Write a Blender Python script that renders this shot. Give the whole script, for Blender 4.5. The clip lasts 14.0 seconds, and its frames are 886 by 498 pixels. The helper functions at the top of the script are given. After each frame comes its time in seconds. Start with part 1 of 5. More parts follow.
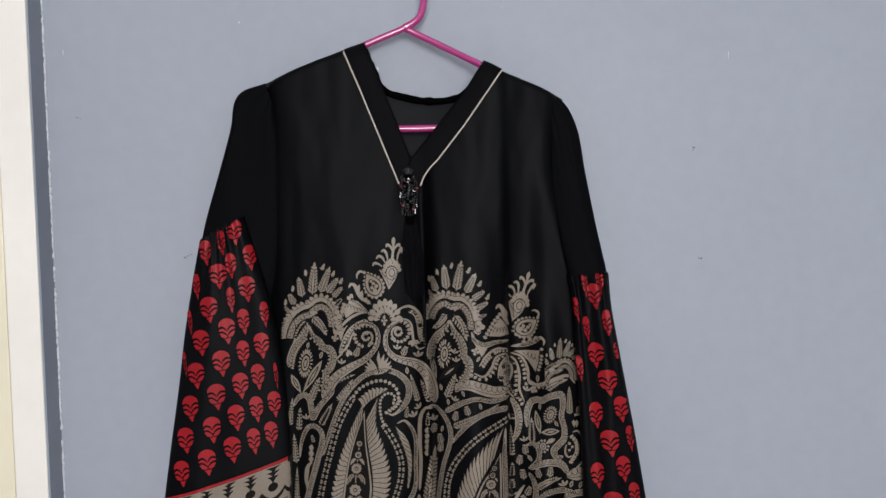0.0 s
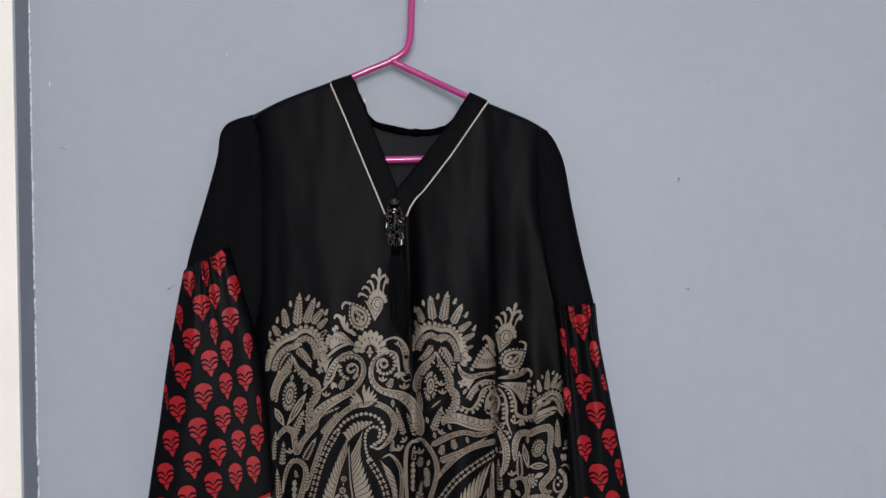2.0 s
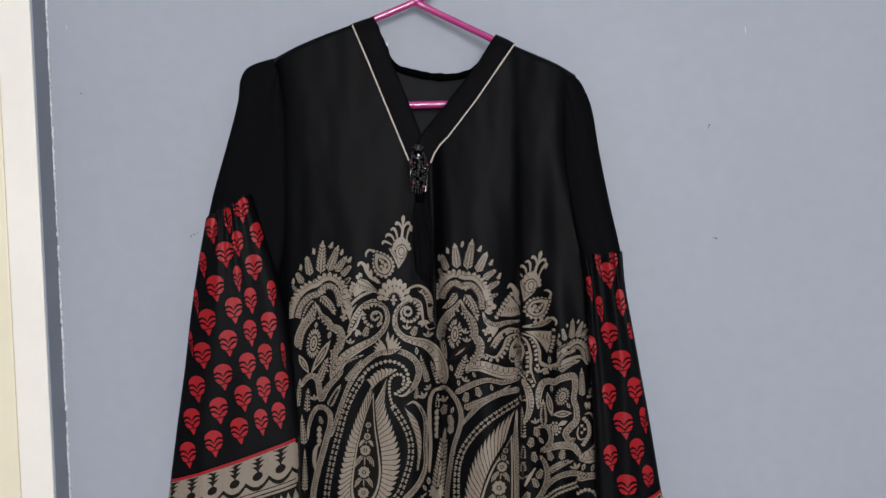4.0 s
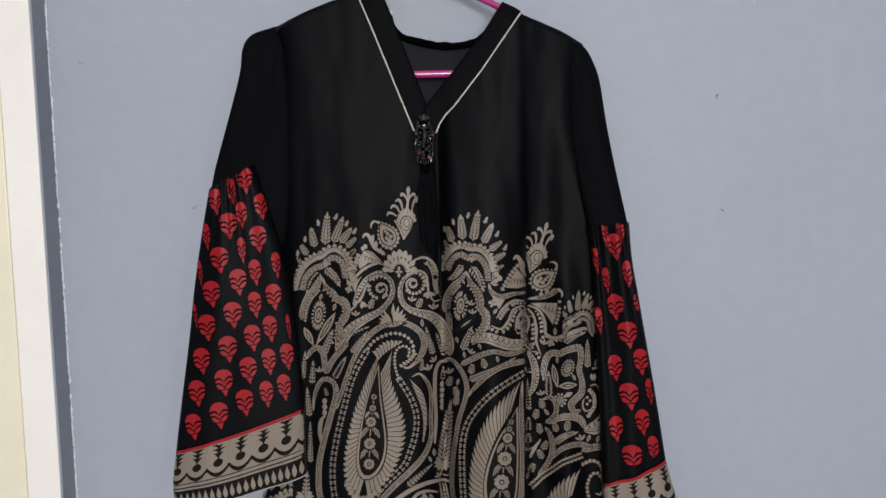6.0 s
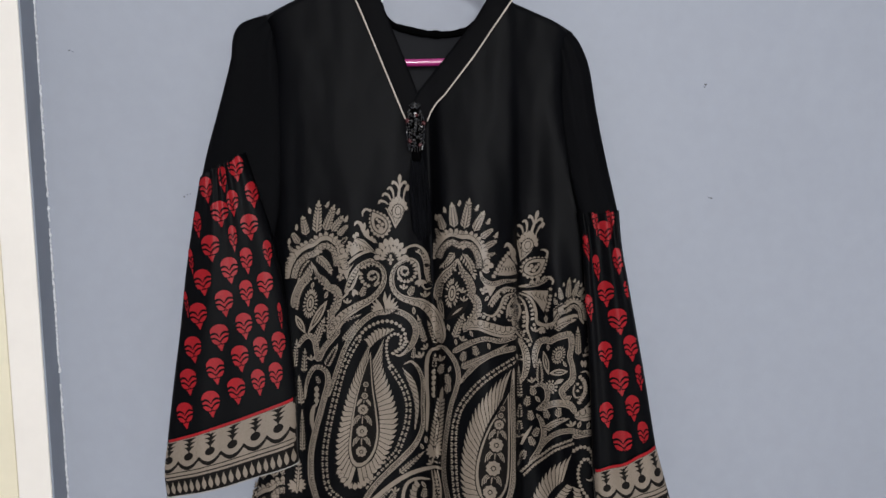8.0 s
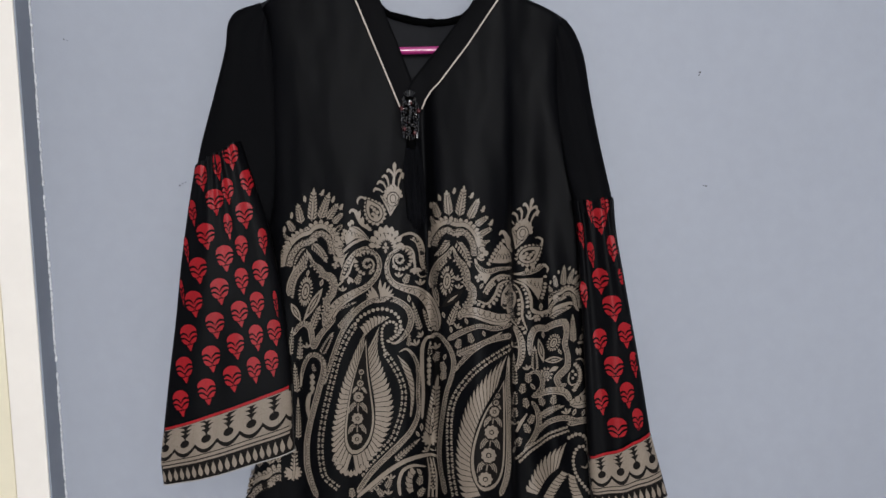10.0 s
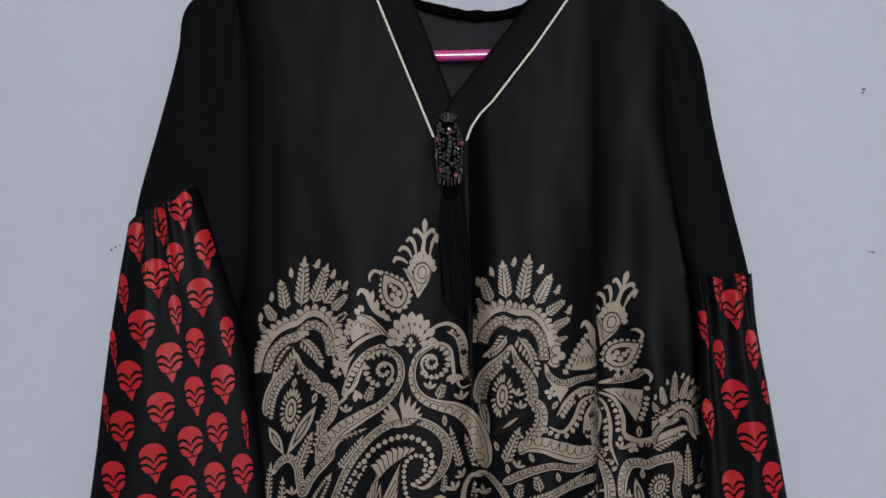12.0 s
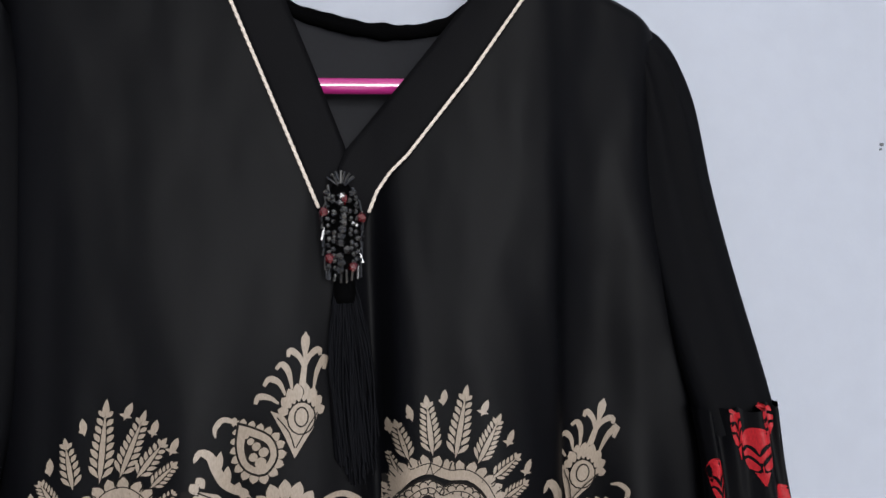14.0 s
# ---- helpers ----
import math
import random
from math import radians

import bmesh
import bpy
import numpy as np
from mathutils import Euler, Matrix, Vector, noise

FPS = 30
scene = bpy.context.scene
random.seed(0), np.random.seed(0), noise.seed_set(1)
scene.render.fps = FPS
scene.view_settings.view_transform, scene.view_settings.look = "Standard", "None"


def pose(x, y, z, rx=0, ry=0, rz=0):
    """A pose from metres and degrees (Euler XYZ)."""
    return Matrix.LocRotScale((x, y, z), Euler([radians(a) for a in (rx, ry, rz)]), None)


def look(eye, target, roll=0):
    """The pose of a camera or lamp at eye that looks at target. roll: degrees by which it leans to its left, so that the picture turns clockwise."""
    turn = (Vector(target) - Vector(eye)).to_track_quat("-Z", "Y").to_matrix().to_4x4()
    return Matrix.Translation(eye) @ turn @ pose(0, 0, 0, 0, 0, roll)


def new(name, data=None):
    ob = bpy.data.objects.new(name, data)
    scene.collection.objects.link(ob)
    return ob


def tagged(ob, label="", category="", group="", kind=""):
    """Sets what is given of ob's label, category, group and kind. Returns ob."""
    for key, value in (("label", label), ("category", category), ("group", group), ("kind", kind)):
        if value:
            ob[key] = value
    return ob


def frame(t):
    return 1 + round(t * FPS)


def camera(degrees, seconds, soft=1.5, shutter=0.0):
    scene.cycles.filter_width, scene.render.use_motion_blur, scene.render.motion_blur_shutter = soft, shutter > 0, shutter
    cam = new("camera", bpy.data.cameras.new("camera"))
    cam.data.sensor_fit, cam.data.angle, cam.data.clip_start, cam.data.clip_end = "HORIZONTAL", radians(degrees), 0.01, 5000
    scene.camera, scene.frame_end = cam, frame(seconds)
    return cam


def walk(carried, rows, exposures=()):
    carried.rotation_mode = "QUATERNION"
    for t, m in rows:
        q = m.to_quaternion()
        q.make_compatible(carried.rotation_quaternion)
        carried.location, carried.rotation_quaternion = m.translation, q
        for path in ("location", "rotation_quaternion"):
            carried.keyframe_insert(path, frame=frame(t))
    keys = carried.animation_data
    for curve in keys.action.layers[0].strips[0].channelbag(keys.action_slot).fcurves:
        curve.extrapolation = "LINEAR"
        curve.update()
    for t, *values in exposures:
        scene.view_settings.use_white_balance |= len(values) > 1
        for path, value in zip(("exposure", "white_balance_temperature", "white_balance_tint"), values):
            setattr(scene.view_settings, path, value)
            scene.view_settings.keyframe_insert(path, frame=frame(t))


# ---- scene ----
cam = camera(64.3, 14.0)
PATH = [
    (0, (-0.011, 0.061, 1.505), (0.041, 2.059, 1.436), -1.6),
    (0.5, (-0.004, 0.065, 1.493), (0.018, 2.064, 1.452), -1.7),
    (1, (-0.015, 0.059, 1.499), (0.027, 2.058, 1.451), -1.5),
    (1.2, (-0.015, 0.059, 1.499), (0.029, 2.058, 1.449), -1.5),
    (1.5, (-0.009, 0.064, 1.482), (0.071, 2.059, 1.368), -1.8),
    (1.8, (-0.009, 0.064, 1.482), (0.071, 2.059, 1.370), -1.8),
    (2, (-0.005, 0.065, 1.5), (0.075, 2.063, 1.528), -1.6),
    (2.5, (-0.01, 0.064, 1.504), (0.077, 2.06, 1.605), -1.6),
    (3, (-0.019, 0.068, 1.498), (0.067, 2.065, 1.581), -1.6),
    (3.5, (-0.01, 0.069, 1.487), (0.032, 2.068, 1.515), -1.6),
    (4, (-0.021, 0.077, 1.484), (0.023, 2.075, 1.401), -1.5),
    (6.5, (-0.033, 0.083, 1.472), (0.029, 2.077, 1.322), -1.6),
    (7, (-0.033, 0.083, 1.472), (0.042, 2.075, 1.309), -1.6),
    (7.5, (-0.034, 0.082, 1.466), (0.047, 2.076, 1.325), -1.6),
    (8, (-0.037, 0.079, 1.461), (0.049, 2.072, 1.315), -1.6),
    (8.5, (-0.032, 0.073, 1.452), (0.043, 2.067, 1.31), -1.7),
    (8.7, (-0.038, 0.078, 1.452), (0.052, 2.069, 1.296), -1.8),
    (10.8, (-0.025, 0.075, 1.449), (0.060, 2.068, 1.295), -1.7),
    (11, (-0.024, 0.076, 1.449), (0.073, 2.068, 1.305), -1.7),
    (11.5, (-0.032, 0.163, 1.458), (0.029, 2.157, 1.31), -1.4),
    (12, (-0.056, 0.367, 1.485), (0.013, 2.364, 1.418), -1.5),
    (12.5, (-0.075, 0.494, 1.499), (0.081, 2.488, 1.48), -2.0),
    (13, (-0.066, 0.524, 1.505), (0.212, 2.504, 1.542), -2.2),
    (13.5, (-0.062, 0.539, 1.51), (0.319, 2.502, 1.511), -2.2),
    (14, (-0.044, 0.567, 1.523), (0.315, 2.534, 1.577), -2.1),
]
walk(cam, [(t, look(eye, target, roll)) for t, eye, target, roll in PATH],
     [(0, 0.0), (11, 0.0), (11.5, 0.02), (12, 0.15), (12.5, 0.45), (13, 0.62), (14, 0.6)])

# ---------------------------------------------------------------- light
world = bpy.data.worlds.new("sky")
scene.world = world
world.use_nodes = True
wn = world.node_tree
sky = wn.nodes.new("ShaderNodeTexSky")
sky.sky_type, sky.sun_disc = "NISHITA", False
sky.sun_elevation, sky.sun_rotation = radians(48), radians(200)
wn.nodes["Background"].inputs["Strength"].default_value = 0.12
wn.links.new(sky.outputs[0], wn.nodes["Background"].inputs["Color"])

sun_data = bpy.data.lights.new("sun", "SUN")
sun_data.energy, sun_data.angle, sun_data.color = 2.0, radians(0.5), (1.0, 0.95, 0.88)
sun = new("sun", sun_data)
sun.matrix_world = look((0, 0, 6), (1.0, 3.0, 1.2))

WIN = (-0.60, 0.90, 1.05, 2.40)          # assumed window behind the camera, added for light: x0, x1, z0, z1
BACK_Y, LEFT_X, RIGHT_X, TOP_Z = -2.6, -2.0, 2.1, 2.75
# area lamp added in that opening, placed to suit the brightness of wall and cloth
day = bpy.data.lights.new("added_window_light", "AREA")
day.shape, day.size, day.size_y = "RECTANGLE", WIN[1] - WIN[0] - 0.1, WIN[3] - WIN[2] - 0.1
day.energy, day.color = 96.0, (0.985, 0.985, 0.995)
window_fill = new("added_window_light", day)
window_fill.matrix_world = look(((WIN[0] + WIN[1]) / 2, BACK_Y - 0.02, (WIN[2] + WIN[3]) / 2),
                             ((WIN[0] + WIN[1]) / 2, 5, (WIN[2] + WIN[3]) / 2))


# ---------------------------------------------------------------- materials
def material(name, base, rough=0.6, metal=0.0, spec=0.5, sheen=0.0, coat=0.0):
    m = bpy.data.materials.new(name)
    m.use_nodes = True
    p = m.node_tree.nodes["Principled BSDF"]
    p.inputs["Base Color"].default_value = (*base, 1)
    p.inputs["Roughness"].default_value = rough
    p.inputs["Metallic"].default_value = metal
    p.inputs["Specular IOR Level"].default_value = spec
    p.inputs["Sheen Weight"].default_value = sheen
    p.inputs["Coat Weight"].default_value = coat
    return m


def noise_node(m, scale, detail=4.0, stretch=(1, 1, 1), rough=0.5):
    t = m.node_tree
    co, mp, no = t.nodes.new("ShaderNodeTexCoord"), t.nodes.new("ShaderNodeMapping"), t.nodes.new("ShaderNodeTexNoise")
    mp.inputs["Scale"].default_value = stretch
    no.inputs["Scale"].default_value, no.inputs["Detail"].default_value, no.inputs["Roughness"].default_value = scale, detail, rough
    t.links.new(co.outputs["Object"], mp.inputs["Vector"])
    t.links.new(mp.outputs[0], no.inputs["Vector"])
    return no.outputs["Fac"]


def ramp(m, fac, stops):
    t = m.node_tree
    r = t.nodes.new("ShaderNodeValToRGB")
    e = r.color_ramp.elements
    while len(e) < len(stops):
        e.new(0.5)
    for el, (pos, col) in zip(e, stops):
        el.position, el.color = pos, (*col, 1)
    t.links.new(fac, r.inputs[0])
    return r.outputs[0]


def mix(m, a, b, fac, mode="MULTIPLY"):
    t = m.node_tree
    x = t.nodes.new("ShaderNodeMix")
    x.data_type, x.blend_type = "RGBA", mode
    for value, slot in ((fac, 0), (a, 6), (b, 7)):
        if isinstance(value, (int, float)):
            x.inputs[slot].default_value = value
        elif isinstance(value, tuple):
            x.inputs[slot].default_value = (*value, 1)
        else:
            t.links.new(value, x.inputs[slot])
    return x.outputs[2]


def to_base(m, colour):
    m.node_tree.links.new(colour, m.node_tree.nodes["Principled BSDF"].inputs["Base Color"])


def to_rough(m, fac, lo, hi):
    t = m.node_tree
    r = t.nodes.new("ShaderNodeMapRange")
    r.inputs["To Min"].default_value, r.inputs["To Max"].default_value = lo, hi
    t.links.new(fac, r.inputs["Value"])
    t.links.new(r.outputs[0], t.nodes["Principled BSDF"].inputs["Roughness"])


def relief(m, *layers):
    """Bump from (height, strength, distance) layers."""
    t = m.node_tree
    last = None
    for height, strength, distance in layers:
        b = t.nodes.new("ShaderNodeBump")
        b.inputs["Strength"].default_value, b.inputs["Distance"].default_value = strength, distance
        t.links.new(height, b.inputs["Height"])
        if last:
            t.links.new(last, b.inputs["Normal"])
        last = b.outputs[0]
    t.links.new(last, t.nodes["Principled BSDF"].inputs["Normal"])


def wave_node(m, scale, direction):
    t = m.node_tree
    co, w = t.nodes.new("ShaderNodeTexCoord"), t.nodes.new("ShaderNodeTexWave")
    w.bands_direction = direction
    w.inputs["Scale"].default_value, w.inputs["Distortion"].default_value = scale, 0.6
    w.inputs["Detail"].default_value = 1.0
    t.links.new(co.outputs["Object"], w.inputs["Vector"])
    return w.outputs["Fac"]


def painted(name, base, rough, amount=0.10, patch=3.0):
    """Wall or wood paint: cloudy tone, roller stipple, small blemishes."""
    m = material(name, base, rough, spec=0.35)
    big = ramp(m, noise_node(m, patch, 3), [(0.3, (1 - amount,) * 3), (0.7, (1, 1, 1))])
    fine = ramp(m, noise_node(m, 45, 5), [(0.35, (1 - amount * 0.45,) * 3), (0.65, (1, 1, 1))])
    to_base(m, mix(m, mix(m, base, big, 1.0), fine, 1.0))
    to_rough(m, noise_node(m, 9, 4), rough - 0.08, rough + 0.1)
    relief(m, (noise_node(m, 260, 3), 0.12, 0.0006), (noise_node(m, 14, 3), 0.25, 0.002))
    return m


def cloth(name, base, rough, sheen, vary=0.12, weave=0.07, spec=0.08):
    """Woven satin: thread relief at thread size, soft tone changes along the drop."""
    m = material(name, base, rough, spec=spec, sheen=sheen)
    m.node_tree.nodes["Principled BSDF"].inputs["Sheen Roughness"].default_value = 0.45
    tone = ramp(m, noise_node(m, 16, 3, (2.5, 2.5, 0.6)), [(0.3, (1 - vary,) * 3), (0.7, (1, 1, 1))])
    thread = ramp(m, noise_node(m, 1500, 2, (1, 1, 0.35)), [(0.3, (1 - vary * 1.6,) * 3), (0.7, (1, 1, 1))])
    to_base(m, mix(m, mix(m, base, tone, 1.0), thread, 1.0))
    relief(m, (wave_node(m, 620, "X"), weave, 0.00012), (wave_node(m, 560, "Z"), weave, 0.00012),
           (noise_node(m, 38, 3, (2.2, 2.2, 0.5)), 0.20, 0.0012))
    return m


WALL = painted("wall_paint", (0.337, 0.360, 0.418), 0.55, 0.07, 2.2)
# wall paint made darker: shade on the frame's side put into the colour
TRIM_SHADED = painted("shaded_edge_paint", (0.27, 0.295, 0.345), 0.5, 0.10, 6)
FRAME_WHITE = painted("frame_paint", (0.86, 0.81, 0.75), 0.42, 0.05, 5)
DOOR_CREAM = painted("door_paint", (0.80, 0.73, 0.56), 0.42, 0.05, 5)
PLASTER = painted("bare_plaster", (0.70, 0.71, 0.74), 0.7, 0.12, 30)
CEIL = painted("ceiling_paint", (0.8, 0.8, 0.78), 0.7, 0.04, 2)
FLOOR = painted("floor_terrazzo", (0.42, 0.39, 0.35), 0.35, 0.2, 60)
CHIP = painted("chip_dark", (0.16, 0.16, 0.17), 0.8, 0.3, 300)
BLACK = cloth("black_satin", (0.0013, 0.0014, 0.0022), 0.56, 0.0, spec=0.085)
CHIFFON = cloth("black_chiffon", (0.0025, 0.0026, 0.0034), 0.75, 0.0, spec=0.05)
THREAD = cloth("black_thread", (0.0034, 0.0036, 0.0050), 0.7, 0.0, spec=0.05)
BLACK_IN = cloth("black_lining", (0.011, 0.0115, 0.0140), 0.6, 0.0)
BLACK_BAND = cloth("black_band", (0.0034, 0.0034, 0.0042), 0.68, 0.0, spec=0.05)
VELVET = cloth("black_velvet", (0.0012, 0.0012, 0.0014), 0.9, 0.0, spec=0.02)
TAUPE = cloth("taupe_print", (0.268, 0.218, 0.172), 0.40, 0.0, 0.16, spec=0.35)
INK = cloth("dark_print_line", (0.007, 0.0055, 0.005), 0.55, 0.05)
PALE = cloth("pale_lining", (0.42, 0.40, 0.38), 0.6, 0.0, 0.14)
RED = cloth("red_print", (0.36, 0.010, 0.016), 0.45, 0.0, 0.2, spec=0.2)
CORD = cloth("cream_cord", (0.66, 0.58, 0.51), 0.6, 0.1, 0.12)
PINK = material("pink_plastic", (0.40, 0.024, 0.180), 0.22, spec=0.6, coat=1.0)
PINK.node_tree.nodes["Principled BSDF"].inputs["Coat Roughness"].default_value = 0.10
to_base(PINK, mix(PINK, (0.40, 0.024, 0.180), ramp(PINK, noise_node(PINK, 30, 4), [(0.3, (0.88, 0.86, 0.9)), (0.7, (1, 1, 1))]), 1.0))
relief(PINK, (noise_node(PINK, 120, 3), 0.06, 0.0006))
STEEL = material("screw_steel", (0.28, 0.28, 0.30), 0.35, 1.0)
to_rough(STEEL, noise_node(STEEL, 300, 3), 0.25, 0.5)
JET = material("jet_bead", (0.006, 0.006, 0.007), 0.08, spec=0.8)
to_rough(JET, noise_node(JET, 200, 2), 0.05, 0.2)
GARNET = material("garnet_bead", (0.06, 0.003, 0.005), 0.07, spec=0.9)
to_rough(GARNET, noise_node(GARNET, 200, 2), 0.05, 0.18)
GLASS = material("window_glass", (0.9, 0.95, 0.95), 0.02)
GLASS.node_tree.nodes["Principled BSDF"].inputs["Transmission Weight"].default_value = 1.0


# ---------------------------------------------------------------- mesh helpers
def mesh_of(name, bm, mat, smooth=False):
    me = bpy.data.meshes.new(name)
    bm.to_mesh(me)
    bm.free()
    me.materials.append(mat)
    if smooth:
        me.shade_smooth()
    return me


def part(name, bm, mat, parent, label="", smooth=False):
    ob = new(name, mesh_of(name, bm, mat, smooth))
    ob.parent = parent
    return tagged(ob, label)


def thing(name, label, category, at=(0, 0, 0), group=""):
    ob = new(name)
    ob.location = at
    ob.empty_display_size = 0.05
    bpy.context.view_layer.update()
    return tagged(ob, label, category, group)


def box(bm, x0, x1, y0, y1, z0, z1, bevel=0.0):
    v = bmesh.ops.create_cube(bm, size=1.0)["verts"]
    bmesh.ops.scale(bm, vec=(x1 - x0, y1 - y0, z1 - z0), verts=v)
    bmesh.ops.translate(bm, vec=((x0 + x1) / 2, (y0 + y1) / 2, (z0 + z1) / 2), verts=v)
    if bevel:
        edges = list({e for vert in v for e in vert.link_edges})
        bmesh.ops.bevel(bm, geom=edges, offset=bevel, segments=2, profile=0.5, affect="EDGES")
    return bm


def structure(name, bm, mat, label):
    return tagged(new(name, mesh_of(name, bm, mat)), label, kind="structure")


def curve(points, t):
    """Catmull-Rom through the points, t from 0 to 1 by arc length of the chords."""
    p = np.asarray(points, float)
    d = np.concatenate([[0], np.cumsum(np.linalg.norm(np.diff(p, axis=0), axis=1))])
    d /= d[-1]
    t = np.clip(np.asarray(t, float), 0, 1)
    m = np.zeros_like(p)
    m[1:-1] = (p[2:] - p[:-2]) / (d[2:] - d[:-2])[:, None]
    m[0], m[-1] = (p[1] - p[0]) / (d[1] - d[0]), (p[-1] - p[-2]) / (d[-1] - d[-2])
    i = np.clip(np.searchsorted(d, t, side="right") - 1, 0, len(p) - 2)
    h = d[i + 1] - d[i]
    u = ((t - d[i]) / h)[..., None]
    h = h[..., None]
    return ((2 * u**3 - 3 * u**2 + 1) * p[i] + (u**3 - 2 * u**2 + u) * h * m[i]
            + (-2 * u**3 + 3 * u**2) * p[i + 1] + (u**3 - u**2) * h * m[i + 1])


def straight(points, t):
    p = np.asarray(points, float)
    d = np.concatenate([[0], np.cumsum(np.linalg.norm(np.diff(p, axis=0), axis=1))])
    d /= d[-1]
    return np.stack([np.interp(t, d, p[:, k]) for k in range(p.shape[1])], -1)


def grid_bm(pos, close=False):
    """A quad mesh from an array of rows x columns x 3; close joins the last column to the first."""
    bm = bmesh.new()
    rows, cols = pos.shape[:2]
    v = [[bm.verts.new(pos[i, j]) for j in range(cols)] for i in range(rows)]
    for i in range(rows - 1):
        for j in range(cols if close else cols - 1):
            k = (j + 1) % cols
            bm.faces.new((v[i][j], v[i + 1][j], v[i + 1][k], v[i][k]))
    return bm


def thicken(bm, depth):
    """Gives a sheet a second face depth behind it and closes its rim."""
    bm.normal_update()
    bmesh.ops.solidify(bm, geom=bm.faces[:], thickness=depth)
    return bm


def tube(bm, path, radius, sides=14, caps=True):
    """A round tube along an array of points; radius may vary along it."""
    p = np.asarray(path, float)
    r = np.broadcast_to(np.asarray(radius, float), (len(p),))
    tan = np.gradient(p, axis=0)
    tan /= np.linalg.norm(tan, axis=1)[:, None]
    ref = np.array([0.0, 1.0, 0.0]) if abs(tan[0][1]) < 0.9 else np.array([1.0, 0, 0])
    rings = []
    for c, t, rad in zip(p, tan, r):
        a = ref - t * np.dot(ref, t)
        a /= np.linalg.norm(a)
        b = np.cross(t, a)
        ref = a
        rings.append([bm.verts.new(c + rad * (math.cos(g) * a + math.sin(g) * b)) for g in np.linspace(0, 2 * math.pi, sides, endpoint=False)])
    for q, s in zip(rings, rings[1:]):
        for j in range(sides):
            bm.faces.new((q[j], q[(j + 1) % sides], s[(j + 1) % sides], s[j]))
    if caps:
        bm.faces.new(rings[0][::-1])
        bm.faces.new(rings[-1])
    return bm


# ---------------------------------------------------------------- the room
structure("wall_north", box(bmesh.new(), -0.5, RIGHT_X, 1.0, 1.16, 0, TOP_Z), WALL, "blue-grey painted wall with small chips and scratches")
north = bpy.data.objects["wall_north"]
structure("wall_north_beyond", box(bmesh.new(), LEFT_X, -1.46, 1.0, 1.16, 0, TOP_Z), WALL, "blue-grey painted wall beyond the door")
structure("wall_lintel", box(bmesh.new(), -1.46, -0.5, 1.0, 1.16, 2.14, TOP_Z), WALL, "blue-grey painted wall over the door")
structure("wall_east", box(bmesh.new(), RIGHT_X, RIGHT_X + 0.15, BACK_Y - 0.15, 1.16, 0, TOP_Z), WALL, "plain blue-grey painted side wall")
structure("wall_west", box(bmesh.new(), LEFT_X - 0.15, LEFT_X, BACK_Y - 0.15, 1.16, 0, TOP_Z), WALL, "plain blue-grey painted side wall")
for tag, (a, b, c, d) in {"wall_south_left": (LEFT_X, WIN[0], 0, TOP_Z), "wall_south_right": (WIN[1], RIGHT_X, 0, TOP_Z),
                          "wall_south_below": (WIN[0], WIN[1], 0, WIN[2]), "wall_south_above": (WIN[0], WIN[1], WIN[3], TOP_Z)}.items():
    structure(tag, box(bmesh.new(), a, b, BACK_Y - 0.15, BACK_Y, c, d), WALL, "plain blue-grey wall round the added window")
structure("floor", box(bmesh.new(), LEFT_X - 0.15, RIGHT_X + 0.15, BACK_Y - 0.15, 1.16, -0.12, 0), FLOOR, "speckled stone floor")
structure("ceiling", box(bmesh.new(), LEFT_X - 0.15, RIGHT_X + 0.15, BACK_Y - 0.15, 1.16, TOP_Z, TOP_Z + 0.12), CEIL, "plain white ceiling")
structure("ground", box(bmesh.new(), -60, 60, -80, BACK_Y - 0.3, -0.3, -0.15), FLOOR, "plain ground outside the added window")

# unseen window, added as the source of the room's light
window = tagged(new("added_window_1"), "unseen window with a painted frame, added to light the room", kind="structure")
for name, bounds in (("window_frame", (WIN[0], WIN[1], WIN[2], WIN[2] + 0.05)), ("window_frame", (WIN[0], WIN[1], WIN[3] - 0.05, WIN[3])),
                     ("window_frame", (WIN[0], WIN[0] + 0.05, WIN[2] + 0.05, WIN[3] - 0.05)), ("window_frame", (WIN[1] - 0.05, WIN[1], WIN[2] + 0.05, WIN[3] - 0.05))):
    part(name, box(bmesh.new(), bounds[0], bounds[1], BACK_Y - 0.11, BACK_Y - 0.05, bounds[2], bounds[3]), FRAME_WHITE, window)
pane = part("pane", box(bmesh.new(), WIN[0] + 0.05, WIN[1] - 0.05, BACK_Y - 0.084, BACK_Y - 0.078, WIN[2] + 0.05, WIN[3] - 0.05), GLASS, window)
pane.visible_shadow = False

# door: a frame that stands proud of the wall, its edge painted with the wall, and a cream leaf
door = tagged(new("door_1"), "cream door in a white frame whose edge is painted blue-grey", kind="structure")
part("frame_post", box(bmesh.new(), -0.5420, -0.5015, 0.9655, 1.12, 0, 2.14, 0.0012), FRAME_WHITE, door, "white painted door frame post")
part("frame_post", box(bmesh.new(), -1.4600, -1.4195, 0.9655, 1.12, 0, 2.14, 0.0012), FRAME_WHITE, door, "white painted door frame post")
part("frame_head", box(bmesh.new(), -1.4195, -0.5420, 0.9655, 1.12, 2.10, 2.14, 0.0012), FRAME_WHITE, door, "white painted frame head")
# side of the frame, its shade painted in by the darker blue-grey
part("painted_edge", box(bmesh.new(), -0.5013, -0.4990, 0.9670, 1.0, 0, 2.14), TRIM_SHADED, door, "frame edge in blue-grey wall paint, darkened for shade")
part("door_leaf", box(bmesh.new(), -1.417, -0.5445, 0.9690, 1.01, 0.01, 2.095, 0.002), DOOR_CREAM, door, "cream painted door leaf")

